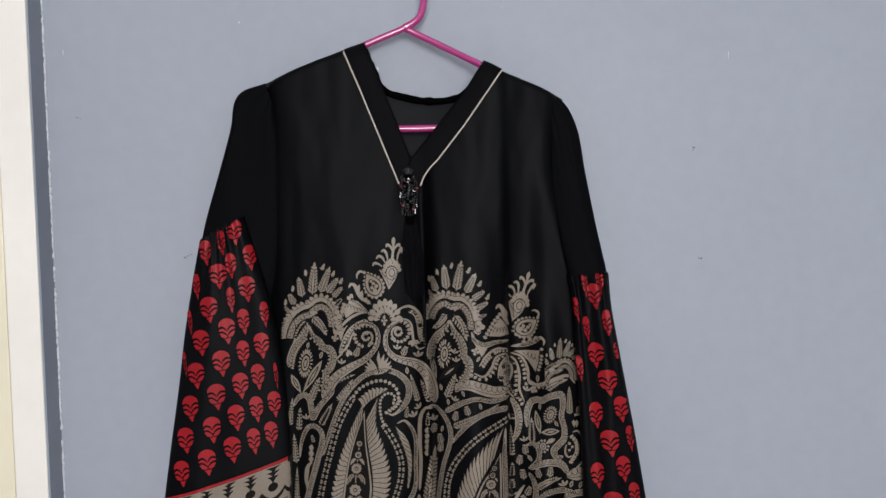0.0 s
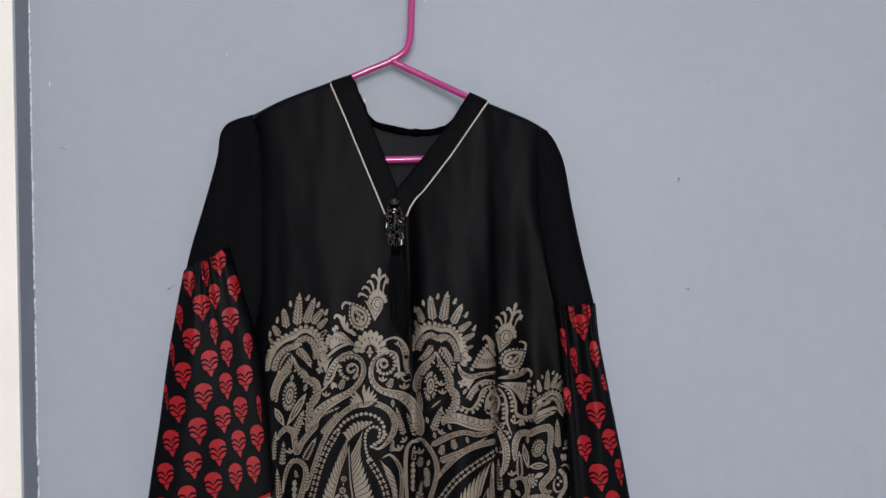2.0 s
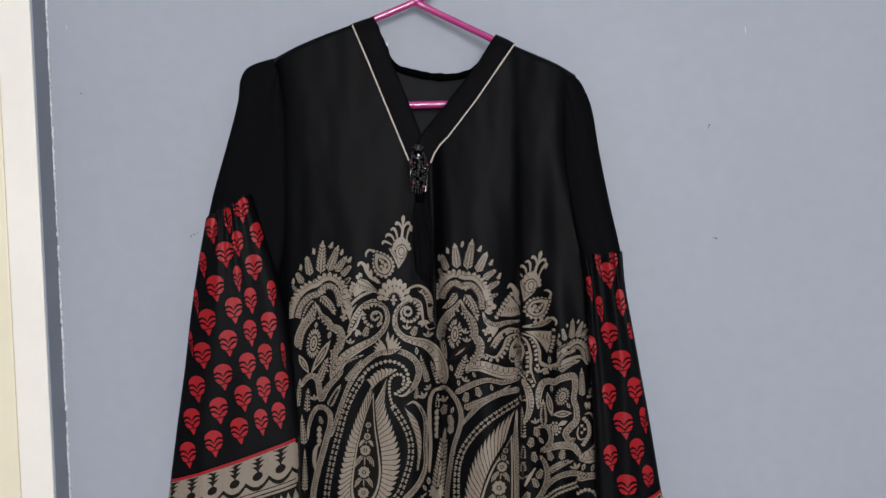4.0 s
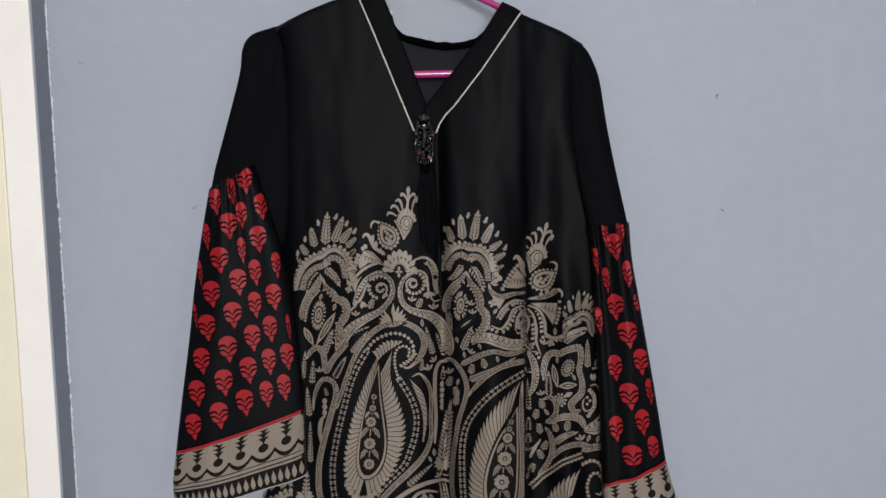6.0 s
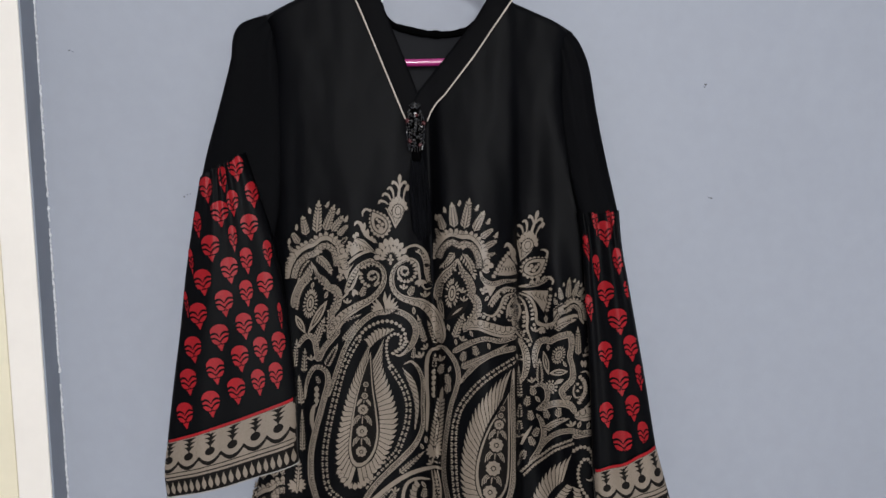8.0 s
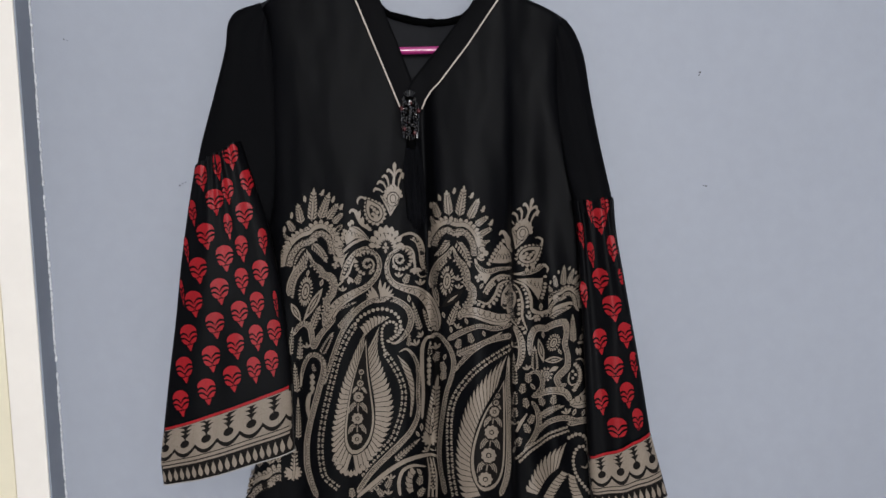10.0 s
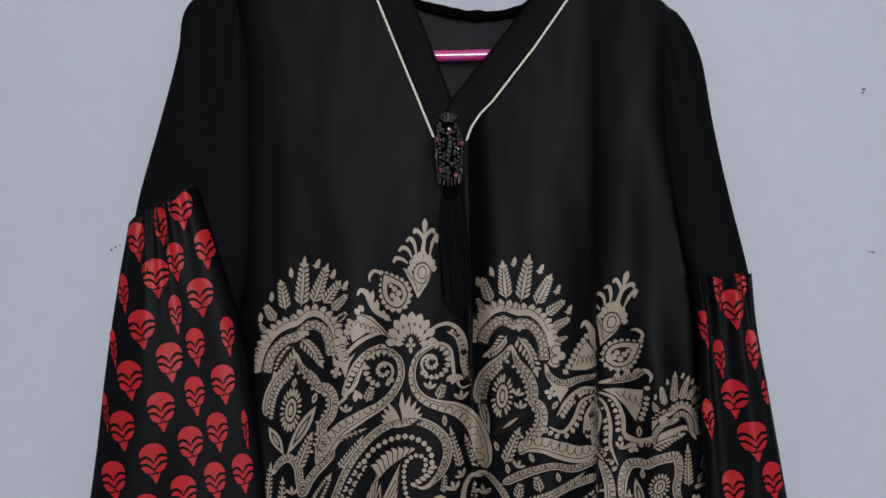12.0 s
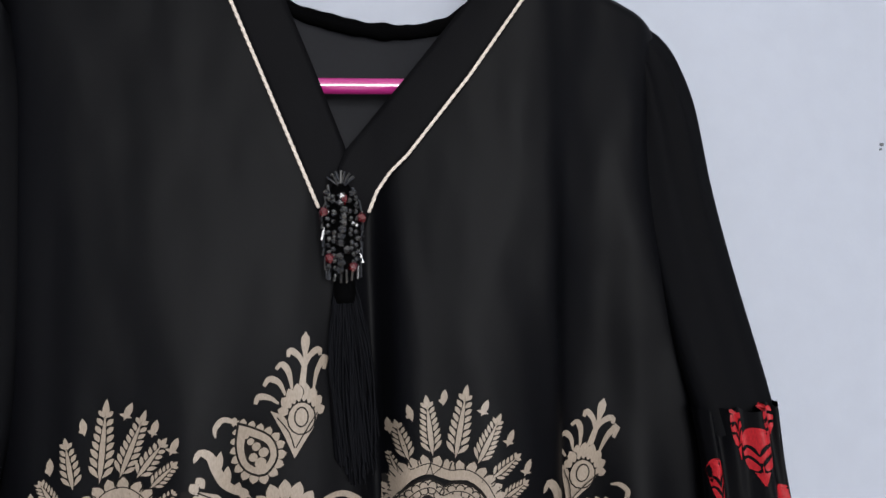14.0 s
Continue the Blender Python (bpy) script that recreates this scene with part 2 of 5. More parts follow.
# paint bead along the frame, cracked and partly broken away
rng = random.Random(4)
bm = bmesh.new()
z = 0.9
while z < 2.1:
    step = rng.uniform(0.006, 0.030)
    if rng.random() < 0.95:
        n = max(3, int(step / 0.0022))
        zz = np.linspace(z, z + step * 0.97, n)
        path = np.stack([np.array([-0.4985 + rng.uniform(-0.0006, 0.0010) for _ in zz]), np.full(n, 0.9990), zz], -1)
        tube(bm, path, np.array([rng.uniform(0.0004, 0.0019) for _ in zz]), 6)
    z += step
tagged(part("paint_bead", bm, PLASTER, north, "cracked pale filler bead along the door frame"), kind="stuff")


def chip(x, z, size, seed, mat=CHIP, tall=1.0):
    """A small broken-out spot of the wall with a ragged outline and a raised lip."""
    r = random.Random(seed)
    bm = bmesh.new()
    n = 11
    rim = [(size * r.uniform(0.55, 1.1), 2 * math.pi * k / n) for k in range(n)]
    inner = [bm.verts.new((x + 0.7 * q * math.cos(g), 0.9996, z + 0.7 * tall * q * math.sin(g))) for q, g in rim]
    lip = [bm.verts.new((x + q * math.cos(g), 0.9990, z + tall * q * math.sin(g))) for q, g in rim]
    base = [bm.verts.new((x + 1.25 * q * math.cos(g), 1.0001, z + 1.2 * tall * q * math.sin(g))) for q, g in rim]
    bm.faces.new(inner)
    for a, b in ((inner, lip), (lip, base)):
        for k in range(n):
            bm.faces.new((a[k], a[(k + 1) % n], b[(k + 1) % n], b[k]))
    bmesh.ops.recalc_face_normals(bm, faces=bm.faces[:])
    return part("wall_chip", bm, mat, north)


for k, (x, z, s) in enumerate([(0.353, 1.599, 0.0022), (0.352, 1.5955, 0.0014), (0.361, 1.45, 0.0018), (0.3575, 1.4505, 0.0012), (-0.3235, 1.4735, 0.0014),
                               (-0.3275, 1.471, 0.0016), (-0.3195, 1.475, 0.0010), (-0.460, 1.658, 0.0015), (-0.456, 1.6565, 0.0008), (-0.093, 1.880, 0.0026),
                               (-0.088, 1.8805, 0.0017)]):
    chip(x, z, s * 0.62, k)
for k, (x, z, s, tall) in enumerate([(0.402, 1.721, 0.0007, 9), (-0.066, 1.713, 0.0016, 1.6), (-0.070, 1.708, 0.001, 2), (-0.474, 1.742, 0.0007, 6), (0.018, 1.845, 0.0009, 3),
                                     (0.10, 1.79, 0.0008, 1), (-0.245, 1.777, 0.0012, 1)]):
    chip(x, z, s, 40 + k, PLASTER, tall)

# ---------------------------------------------------------------- screw and hanger
screw = thing("wall_screw", "small steel screw in the wall holding the hanger", "screw", (-0.0243, 1.0, 1.8668))
bm = bmesh.new()
tube(bm, [(0, 0.010, 0), (0, -0.010, 0), (0, -0.0285, 0)], 0.0022, 12)
part("shank", bm, STEEL, screw, smooth=False)
bm = bmesh.new()
tube(bm, [(0, -0.0275, 0), (0, -0.0288, 0), (0, -0.0305, 0), (0, -0.0310, 0), (0, -0.0298, 0)], np.array([0.003, 0.0042, 0.0040, 0.0026, 0.0018]), 16)
part("screw_head", bm, STEEL, screw)

HY = 0.971


def swung(pos, low=0.0):
    """The hanger hangs turned a little and the collar stands off the wall; the cloth follows them down to the chest."""
    p = np.array(pos, float)
    x, z = p[..., 0], p[..., 2]
    high = 1 / (1 + np.exp(-np.clip((z - 1.50) / 0.035, -40, 40)))
    n = high * (np.where(x < -0.03, 0.04 * (x + 0.03), 0) + 0.016 * np.exp(-((x - 0.085) / 0.05) ** 2))
    n = n + (1 - high) * low
    f = 1 - n / 0.905
    p[..., 0], p[..., 1], p[..., 2] = -0.015 + (x + 0.015) * f, p[..., 1] - n, 1.49 + (z - 1.49) * f
    return p


hanger = thing("clothes_hanger", "magenta plastic tube hanger hooked on a wall screw", "hanger", (-0.026, HY, 1.758))


def at_hanger(points, y=0.0):
    res = []
    for x, z in points:
        back = 0.013 * min(max((z - 1.765) / 0.08, 0), 1)          # the hook leans to the wall
        f = 1 + back / 0.905
        p = swung((-0.015 + (x + 0.015) * f, HY + y + back, 1.49 + (z - 1.49) * f))
        res.append(tuple(p - np.array([-0.026, HY, 1.758])))
    return res


hook = curve(at_hanger([(-0.0535, 1.8440), (-0.0515, 1.8545), (-0.0440, 1.8645), (-0.0310, 1.8690), (-0.0165, 1.8665), (-0.0050, 1.8565),
                        (-0.0005, 1.8410), (-0.0012, 1.8200), (-0.0025, 1.7990), (-0.0045, 1.7830), (-0.0090, 1.7710), (-0.0180, 1.7630), (-0.0300, 1.7570)]), np.linspace(0, 1, 90))
bm = bmesh.new()
rad = np.full(90, 0.0047)
rad[:4] = (0.0022, 0.0038, 0.0046, 0.0049)
tube(bm, hook, rad, 18)
part("hook", bm, PINK, hanger, "magenta plastic hook", smooth=True)
bm = bmesh.new()
tube(bm, curve(at_hanger([(-0.0180, 1.7630), (-0.0300, 1.7565), (-0.0800, 1.7365), (-0.1500, 1.7055), (-0.1830, 1.6850), (-0.1960, 1.6680),
                          (-0.1950, 1.6500), (-0.1880, 1.6345), (-0.1600, 1.6310)]), np.linspace(0, 1, 80)), 0.0043, 18)
part("arm", bm, PINK, hanger, smooth=True)
bm = bmesh.new()
tube(bm, curve(at_hanger([(-0.0265, 1.7560), (-0.0100, 1.7475), (0.0300, 1.7275), (0.0700, 1.7075), (0.1180, 1.6805), (0.1400, 1.6680), (0.1530, 1.6540),
                          (0.1520, 1.6390), (0.1380, 1.6305), (0.1180, 1.6300)]), np.linspace(0, 1, 80)), 0.0043, 18)
part("arm", bm, PINK, hanger, smooth=True)
bm = bmesh.new()
tube(bm, curve(at_hanger([(-0.1640, 1.6305), (-0.0800, 1.6294), (0.0000, 1.6291), (0.1240, 1.6296)]), np.linspace(0, 1, 40)), 0.0047, 18)
part("crossbar", bm, PINK, hanger, "straight magenta crossbar", smooth=True)

# ---------------------------------------------------------------- the tunic
tunic = thing("tunic", "black satin tunic with taupe paisley print and red floral sleeves", "tunic", (0, 0, 0))

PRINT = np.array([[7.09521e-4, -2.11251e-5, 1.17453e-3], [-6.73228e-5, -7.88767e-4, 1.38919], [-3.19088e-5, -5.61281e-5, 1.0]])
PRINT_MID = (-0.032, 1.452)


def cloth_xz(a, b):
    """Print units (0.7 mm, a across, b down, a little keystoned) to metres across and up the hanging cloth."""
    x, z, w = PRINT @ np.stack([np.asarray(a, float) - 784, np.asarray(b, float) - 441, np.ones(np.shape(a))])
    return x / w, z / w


def bump1(x, c, w):
    return np.exp(-((x - c) / w) ** 2)


def step1(x, c, w):
    return 1 / (1 + np.exp(-np.clip((x - c) / w, -40, 40)))


def ripple(x, z, scale, stretch, seed):
    return np.array([noise.noise(Vector((xx * scale, seed, zz * scale * stretch))) for xx, zz in zip(x.ravel(), z.ravel())]).reshape(x.shape)


def front_depth(x, z):
    """How far the front of the body stands from the back wall's side: y of the cloth, with its hanging folds."""
    m = 0.10 + 0.90 * step1(-z, -1.53, 0.045)           # folds open below the bust
    deep = step1(-z, -1.45, 0.05)
    lean = (1.45 - z) * 0.02
    y = 0.957 + 0.0 * x
    y -= m * 0.012 * bump1(x, -0.120 - lean, 0.070)
    y -= m * 0.022 * bump1(x, 0.038 + lean, 0.040)
    y += m * 0.011 * bump1(x, -0.026, 0.018)            # hollow under the beadwork
    y += m * 0.019 * bump1(x, -0.012, 0.009)
    y += m * 0.017 * step1(x, 0.0935 - lean * 0.3, 0.0022) * step1(-x, -0.150, 0.012)   # sharp pleat
    y -= m * 0.010 * bump1(x, 0.140, 0.016)
    y += m * 0.012 * step1(-x, 0.174, 0.006)            # the side falls back behind the sleeve
    y -= deep * 0.004 * np.sin((x + 0.3 * z) * 95) * bump1(x, 0.13, 0.06)
    y -= deep * 0.0045 * np.sin((x - 0.1 * z) * 70)
    y += 0.0020 * ripple(x, z, 22, 0.28, 3.1) + 0.0010 * ripple(x, z, 60, 0.4, 8.2)
    return y


SHOULDER_L = [(-0.2130, 1.6865), (-0.1750, 1.7050), (-0.1400, 1.7190), (-0.1080, 1.7300)]
SHOULDER_R = [(0.0950, 1.7000), (0.1200, 1.6885), (0.1480, 1.6755), (0.1720, 1.6610)]
CORD_L = [(-0.1075, 1.7295), (-0.0880, 1.6810), (-0.0640, 1.6180), (-0.0410, 1.5580)]
CORD_R = [(-0.0140, 1.5550), (-0.0095, 1.5660), (-0.0020, 1.5765), (0.0080, 1.5860), (0.0430, 1.6290), (0.0945, 1.7000)]
BACK_NECK = [(-0.0800, 1.7380), (-0.0715, 1.7140), (-0.0580, 1.6840), (-0.0290, 1.6730), (0.0010, 1.6680), (0.0310, 1.6700), (0.0530, 1.6820), (0.0630, 1.6960), (0.0710, 1.7120)]
SIDE_L = [(-0.2130, 1.6865), (-0.2060, 1.6200), (-0.2130, 1.5000), (-0.2150, 1.3500), (-0.2220, 1.2000), (-0.2500, 1.0900), (-0.2950, 0.8800)]
SIDE_R = [(0.1720, 1.6610), (0.1640, 1.5800), (0.1760, 1.5000), (0.1940, 1.4200), (0.2000, 1.3170), (0.2050, 1.2000), (0.2150, 1.0500), (0.2250, 0.8800)]


def sheet(top, depth, rows, cols):
    """A hanging panel between a top line, the two side lines and the hem."""
    s, t = np.linspace(0, 1, cols), np.linspace(0, 1, rows)
    T, L, R = top(s), curve(SIDE_L, t), curve(SIDE_R, t)
    hem = np.stack([np.linspace(SIDE_L[-1][0], SIDE_R[-1][0], cols), 0.88 - 0.012 * np.sin(s * math.pi)], -1)
    S, V = s[None, :, None], t[:, None, None]
    P = ((1 - V) * T[None] + V * hem[None] + (1 - S) * L[:, None] + S * R[:, None]
         - ((1 - S) * (1 - V) * T[0] + S * (1 - V) * T[-1] + (1 - S) * V * hem[0] + S * V * hem[-1]))
    x, z = P[..., 0], P[..., 1]
    return np.stack([x, depth(x, z, S[..., 0] + 0 * x, V[..., 0] + 0 * x), z], -1)


def top_front(s):
    """Shoulder, down one edge of the neckline, up the other and along the other shoulder."""
    left, right = curve(SHOULDER_L, np.linspace(0, 1, 60)), curve(SHOULDER_R, np.linspace(0, 1, 60))
    dip = straight(CORD_L + [(-0.0340, 1.5300), (-0.0280, 1.5220), (-0.0215, 1.5280)] + CORD_R, np.linspace(0, 1, 240))
    line = np.concatenate([left, dip[1:-1], right])
    return np.stack([np.interp(s, np.linspace(0, 1, len(line)), line[:, k]) for k in (0, 1)], -1)


def top_back(s):
    line = np.concatenate([curve(SHOULDER_L + [BACK_NECK[0]], np.linspace(0, 1, 70)), curve(BACK_NECK, np.linspace(0, 1, 100))[1:],
                           curve([BACK_NECK[-1]] + SHOULDER_R, np.linspace(0, 1, 70))[1:]])
    return np.stack([np.interp(s, np.linspace(0, 1, len(line)), line[:, k]) for k in (0, 1)], -1)


def depth_front(x, z, s, t):
    y = front_depth(x, z)
    edge = np.clip(np.minimum(s, 1 - s) / 0.055, 0, 1)
    y = 0.986 - (0.986 - y) * np.sqrt(1 - (1 - edge) ** 2)
    top = np.clip(t / 0.007, 0, 1) + np.where((x > -0.1075) & (x < 0.095), 1, 0)
    return y + 0.014 * (1 - np.clip(top, 0, 1)) ** 2


body_pos = swung(sheet(top_front, depth_front, 230, 190))
body = part("body_front", thicken(grid_bm(body_pos), 0.0006), BLACK, tunic, "black satin front with hanging folds", smooth=True)
back_pos = sheet(top_back, lambda x, z, s, t: 0.9885 + 0.0012 * np.sin(x * 60 + z * 9) - 0.018 * (1 - np.clip(t / 0.012, 0, 1)) ** 2 * np.where((x < -0.085) | (x > 0.075), 1, 0), 90, 110)
back_pos[back_pos[..., 0] > -0.03] = swung(back_pos[back_pos[..., 0] > -0.03])
part("body_back", thicken(grid_bm(back_pos), 0.0006), BLACK_IN, tunic, "dull black back seen inside the neck", smooth=True)


def hung(points, nearer):
    """A line moved towards the viewer by that many metres and drawn in to suit."""
    f = 1 - nearer / 0.905
    return [(-0.015 + (x + 0.015) * f, 1.49 + (z - 1.49) * f) for x, z in points]


def loft(outer, inner, rows, cols, mid, depth, gather=0.0, wobble=0.0, folds=9, seed=1.0, pinch=0.25, start=0.0, pace=1.3, ruffle=0.0):
    """A flattened hanging sleeve between its outer and inner lines, closed all round."""
    t = np.linspace(0, 1, rows)
    O, I = curve(outer, t), curve(inner, t)
    g = np.linspace(0, 2 * math.pi, cols, endpoint=False)
    pos = np.zeros((rows, cols, 3))
    for i in range(rows):
        w = (1 - np.cos(g)) / 2
        d = np.sin(g)
        xz = O[i] * (1 - w)[:, None] + I[i] * w[:, None]
        dep = depth * (1 - pinch * (1 - t[i]))
        pleat = gather * math.exp(-t[i] * 5.0) * np.sin(w * folds * 2 * math.pi + 1.0 + 1.6 * np.sin(w * 7.0 + seed)) * np.abs(d)
        wave = wobble * np.array([noise.noise(Vector((u * 3.2, start + t[i] * pace, seed))) for u in w]) * np.abs(d)
        lift = ruffle * math.exp(-t[i] * 25.0) * np.sin(w * 26.0 + 2.0 * np.sin(w * 9.0 + seed))
        pos[i, :, 0], pos[i, :, 2] = xz[:, 0], xz[:, 1] + lift
        pos[i, :, 1] = mid - dep * np.sign(d) * np.abs(d) ** 0.8 + pleat + wave
    return pos


upper_l = loft(hung([(-0.2060, 1.6895), (-0.2360, 1.6795), (-0.2465, 1.6650), (-0.2510, 1.6370), (-0.2660, 1.5860), (-0.2860, 1.5230), (-0.2940, 1.4920)], -0.004),
               hung([(-0.1965, 1.6620), (-0.1945, 1.6450), (-0.1930, 1.6220), (-0.1930, 1.5600), (-0.1950, 1.5000), (-0.2000, 1.4500), (-0.2080, 1.4150)], -0.004), 70, 56, 0.969, 0.014, 0, 0.006, seed=2.0, pinch=0.4)
part("upper_sleeve", grid_bm(swung(upper_l), True), CHIFFON, tunic, "plain black upper sleeve", smooth=True)
upper_r = loft(hung([(0.1570, 1.6705), (0.1750, 1.6565), (0.1860, 1.6362), (0.1925, 1.6150), (0.1995, 1.5680), (0.2115, 1.5020), (0.2245, 1.4400), (0.2265, 1.4260)], 0.002),
               hung([(0.1500, 1.6450), (0.1520, 1.6100), (0.1540, 1.5710), (0.1600, 1.5200), (0.1680, 1.4700), (0.1760, 1.4330), (0.1790, 1.4190)], 0.002), 70, 56, 0.970, 0.014, 0, 0.006, seed=5.0, pinch=0.4)
part("upper_sleeve", grid_bm(swung(upper_r, 0.026), True), CHIFFON, tunic, "plain black upper sleeve", smooth=True)
lower_l = loft(hung([(-0.2940, 1.4930), (-0.3045, 1.4450), (-0.3175, 1.3760), (-0.3280, 1.3060), (-0.3385, 1.2450), (-0.3510, 1.1680)], 0.001),
               hung([(-0.2380, 1.5230), (-0.2230, 1.4700), (-0.2070, 1.4070), (-0.1940, 1.3080), (-0.1880, 1.2175)], 0.001), 110, 90, 0.958, 0.019, 0.0034, 0.010, 5, 3.0, ruffle=0.0012)
sleeve_l = part("lower_sleeve", grid_bm(lower_l, True), BLACK, tunic, "gathered black lower sleeve with red flowers", smooth=True)
lower_r = loft(hung([(0.2275, 1.4370), (0.2305, 1.3930), (0.2385, 1.3420), (0.2480, 1.2850), (0.2580, 1.2260), (0.2725, 1.1300)], 0.03),
               hung([(0.1740, 1.4340), (0.1790, 1.4000), (0.1830, 1.3300), (0.1860, 1.2650), (0.1900, 1.1000)], 0.03), 110, 90, 0.943, 0.017, 0.0036, 0.009, 4, 6.0, ruffle=0.0016)
sleeve_r = part("lower_sleeve", grid_bm(lower_r, True), BLACK, tunic, "gathered black lower sleeve with red flowers", smooth=True)
CUFF_L_OUT = hung([(-0.3505, 1.1690), (-0.3545, 1.1450), (-0.3570, 1.1250), (-0.3555, 1.0960)], 0.001)
CUFF_L_IN = hung([(-0.1885, 1.2185), (-0.1895, 1.1900), (-0.1900, 1.1600), (-0.1895, 1.1330)], 0.001)
cuff_l_pos = loft(CUFF_L_OUT, CUFF_L_IN, 40, 90, 0.958, 0.0212, 0, 0.010, seed=3.0, pinch=0, start=1.3, pace=0.3)
cuff_l = part("cuff", grid_bm(cuff_l_pos, True), INK, tunic, "taupe and black printed cuff border", smooth=True)
CUFF_R_OUT = hung([(0.2720, 1.1310), (0.2800, 1.1000), (0.2880, 1.0700), (0.2950, 1.0420)], 0.03)
CUFF_R_IN = hung([(0.1895, 1.1010), (0.1910, 1.0750), (0.1925, 1.0520), (0.1940, 1.0290)], 0.03)
cuff_r_pos = loft(CUFF_R_OUT, CUFF_R_IN, 40, 90, 0.943, 0.0195, 0, 0.009, seed=6.0, pinch=0, start=1.3, pace=0.3)
cuff_r = part("cuff", grid_bm(cuff_r_pos, True), INK, tunic, "taupe and black printed cuff border", smooth=True)


for ring, name in ((cuff_l_pos[-1], "cuff_hem"), (cuff_r_pos[-1], "cuff_hem")):
    bm = bmesh.new()
    edge = np.concatenate([ring, ring[:2]])
    tube(bm, edge + np.array([0, 0.0006, -0.0006]), 0.0010, 6, False)
    part(name, bm, PALE, tunic, "pale lining edge below the cuff", smooth=True)


def band(outer, inner, y, name, label, rows=60):
    t = np.linspace(0, 1, rows)
    O, I = straight(outer, t), straight(inner, t)
    w = np.linspace(0, 1, 9)
    pos = np.zeros((rows, 9, 3))
    for j, u in enumerate(w):
        xz = O * (1 - u) + I * u
        yy = front_depth(xz[:, 0], xz[:, 1])
        pos[:, j] = np.stack([xz[:, 0], yy * 0.35 + 0.65 * y - 0.0015 * math.sin(u * math.pi) + 0.010 * (1 - np.clip(t / 0.10, 0, 1)) ** 2, xz[:, 1]], -1)
    return part(name, thicken(grid_bm(swung(pos)), 0.0011), BLACK_BAND, tunic, label, smooth=True)


band(CORD_L + [(-0.0330, 1.5300)], [(-0.0800, 1.7385), (-0.0580, 1.6800), (-0.0400, 1.6320), (-0.0250, 1.5900), (-0.0240, 1.5300)], 0.9545, "neck_band", "folded black neckline band")
band([(0.0945, 1.7000), (0.0430, 1.6290), (0.0080, 1.5860), (-0.0020, 1.5765), (-0.0140, 1.5550), (-0.0220, 1.5280)],
     [(0.0710, 1.7120), (0.0470, 1.6750), (0.0080, 1.6280), (-0.0250, 1.5900), (-0.0300, 1.5800), (-0.0330, 1.5280)], 0.9520, "neck_band", "folded black neckline band")
t = np.linspace(0, 1, 120)
roll = curve(BACK_NECK, t)
bm = bmesh.new()
tube(bm, swung(np.stack([roll[:, 0], np.full(120, 0.9860), roll[:, 1] - 0.0018], -1)), np.array([(0.0020 + 0.0026 * math.sin(math.pi * k / 119) ** 0.6) * (1 + 0.4 * noise.noise(Vector((k * 0.17, 0, 0)))) for k in range(120)]), 10)
part("back_neck_roll", bm, VELVET, tunic, "rolled black back neckline", smooth=True)


def cord(points, name, y):
    p = straight(points, np.linspace(0, 1, 160))
    yy = front_depth(p[:, 0], p[:, 1]) * 0.35 + 0.65 * y - 0.0022
    yy += 0.010 * (1 - np.clip(np.abs(p[:, 1] - p[:, 1].min()) / -0.012 + (p[:, 1].max() - p[:, 1].min()) / 0.012, 0, 1)) ** 2
    core = swung(np.stack([p[:, 0], yy, p[:, 1]], -1))
    for k in range(2):
        g = np.arange(160) * 0.9 + k * math.pi
        bm = bmesh.new()
        tube(bm, core + 0.00038 * np.stack([np.cos(g), np.sin(g), 0 * g], -1), 0.00076, 7)
        part(name, bm, CORD, tunic, "thin twisted cream cord", smooth=True)


cord(CORD_L, "neck_cord", 0.9545)
cord(CORD_R, "neck_cord", 0.9520)

# ---------------------------------------------------------------- printing on the cloth
from mathutils.bvhtree import BVHTree
from mathutils.geometry import tessellate_polygon


def tree_of(pos, close=False):
    rows, cols = pos.shape[:2]
    last = cols if close else cols - 1
    faces = [(i * cols + j, (i + 1) * cols + j, (i + 1) * cols + (j + 1) % cols, i * cols + (j + 1) % cols) for i in range(rows - 1) for j in range(last)]
    return BVHTree.FromPolygons([tuple(p) for p in pos.reshape(-1, 3)], faces)


def clip_side(poly, axis, limit, keep):
    """Cuts a polygon at one straight line across or down the cloth."""
    out = []
    for k in range(len(poly)):
        p, q = poly[k - 1], poly[k]
        ip, iq = (p[axis] - limit) * keep >= 0, (q[axis] - limit) * keep >= 0
        if ip != iq:
            f = (limit - p[axis]) / (q[axis] - p[axis])
            out.append((p[0] + f * (q[0] - p[0]), p[1] + f * (q[1] - p[1])))
        if iq:
            out.append(tuple(q))
    return out


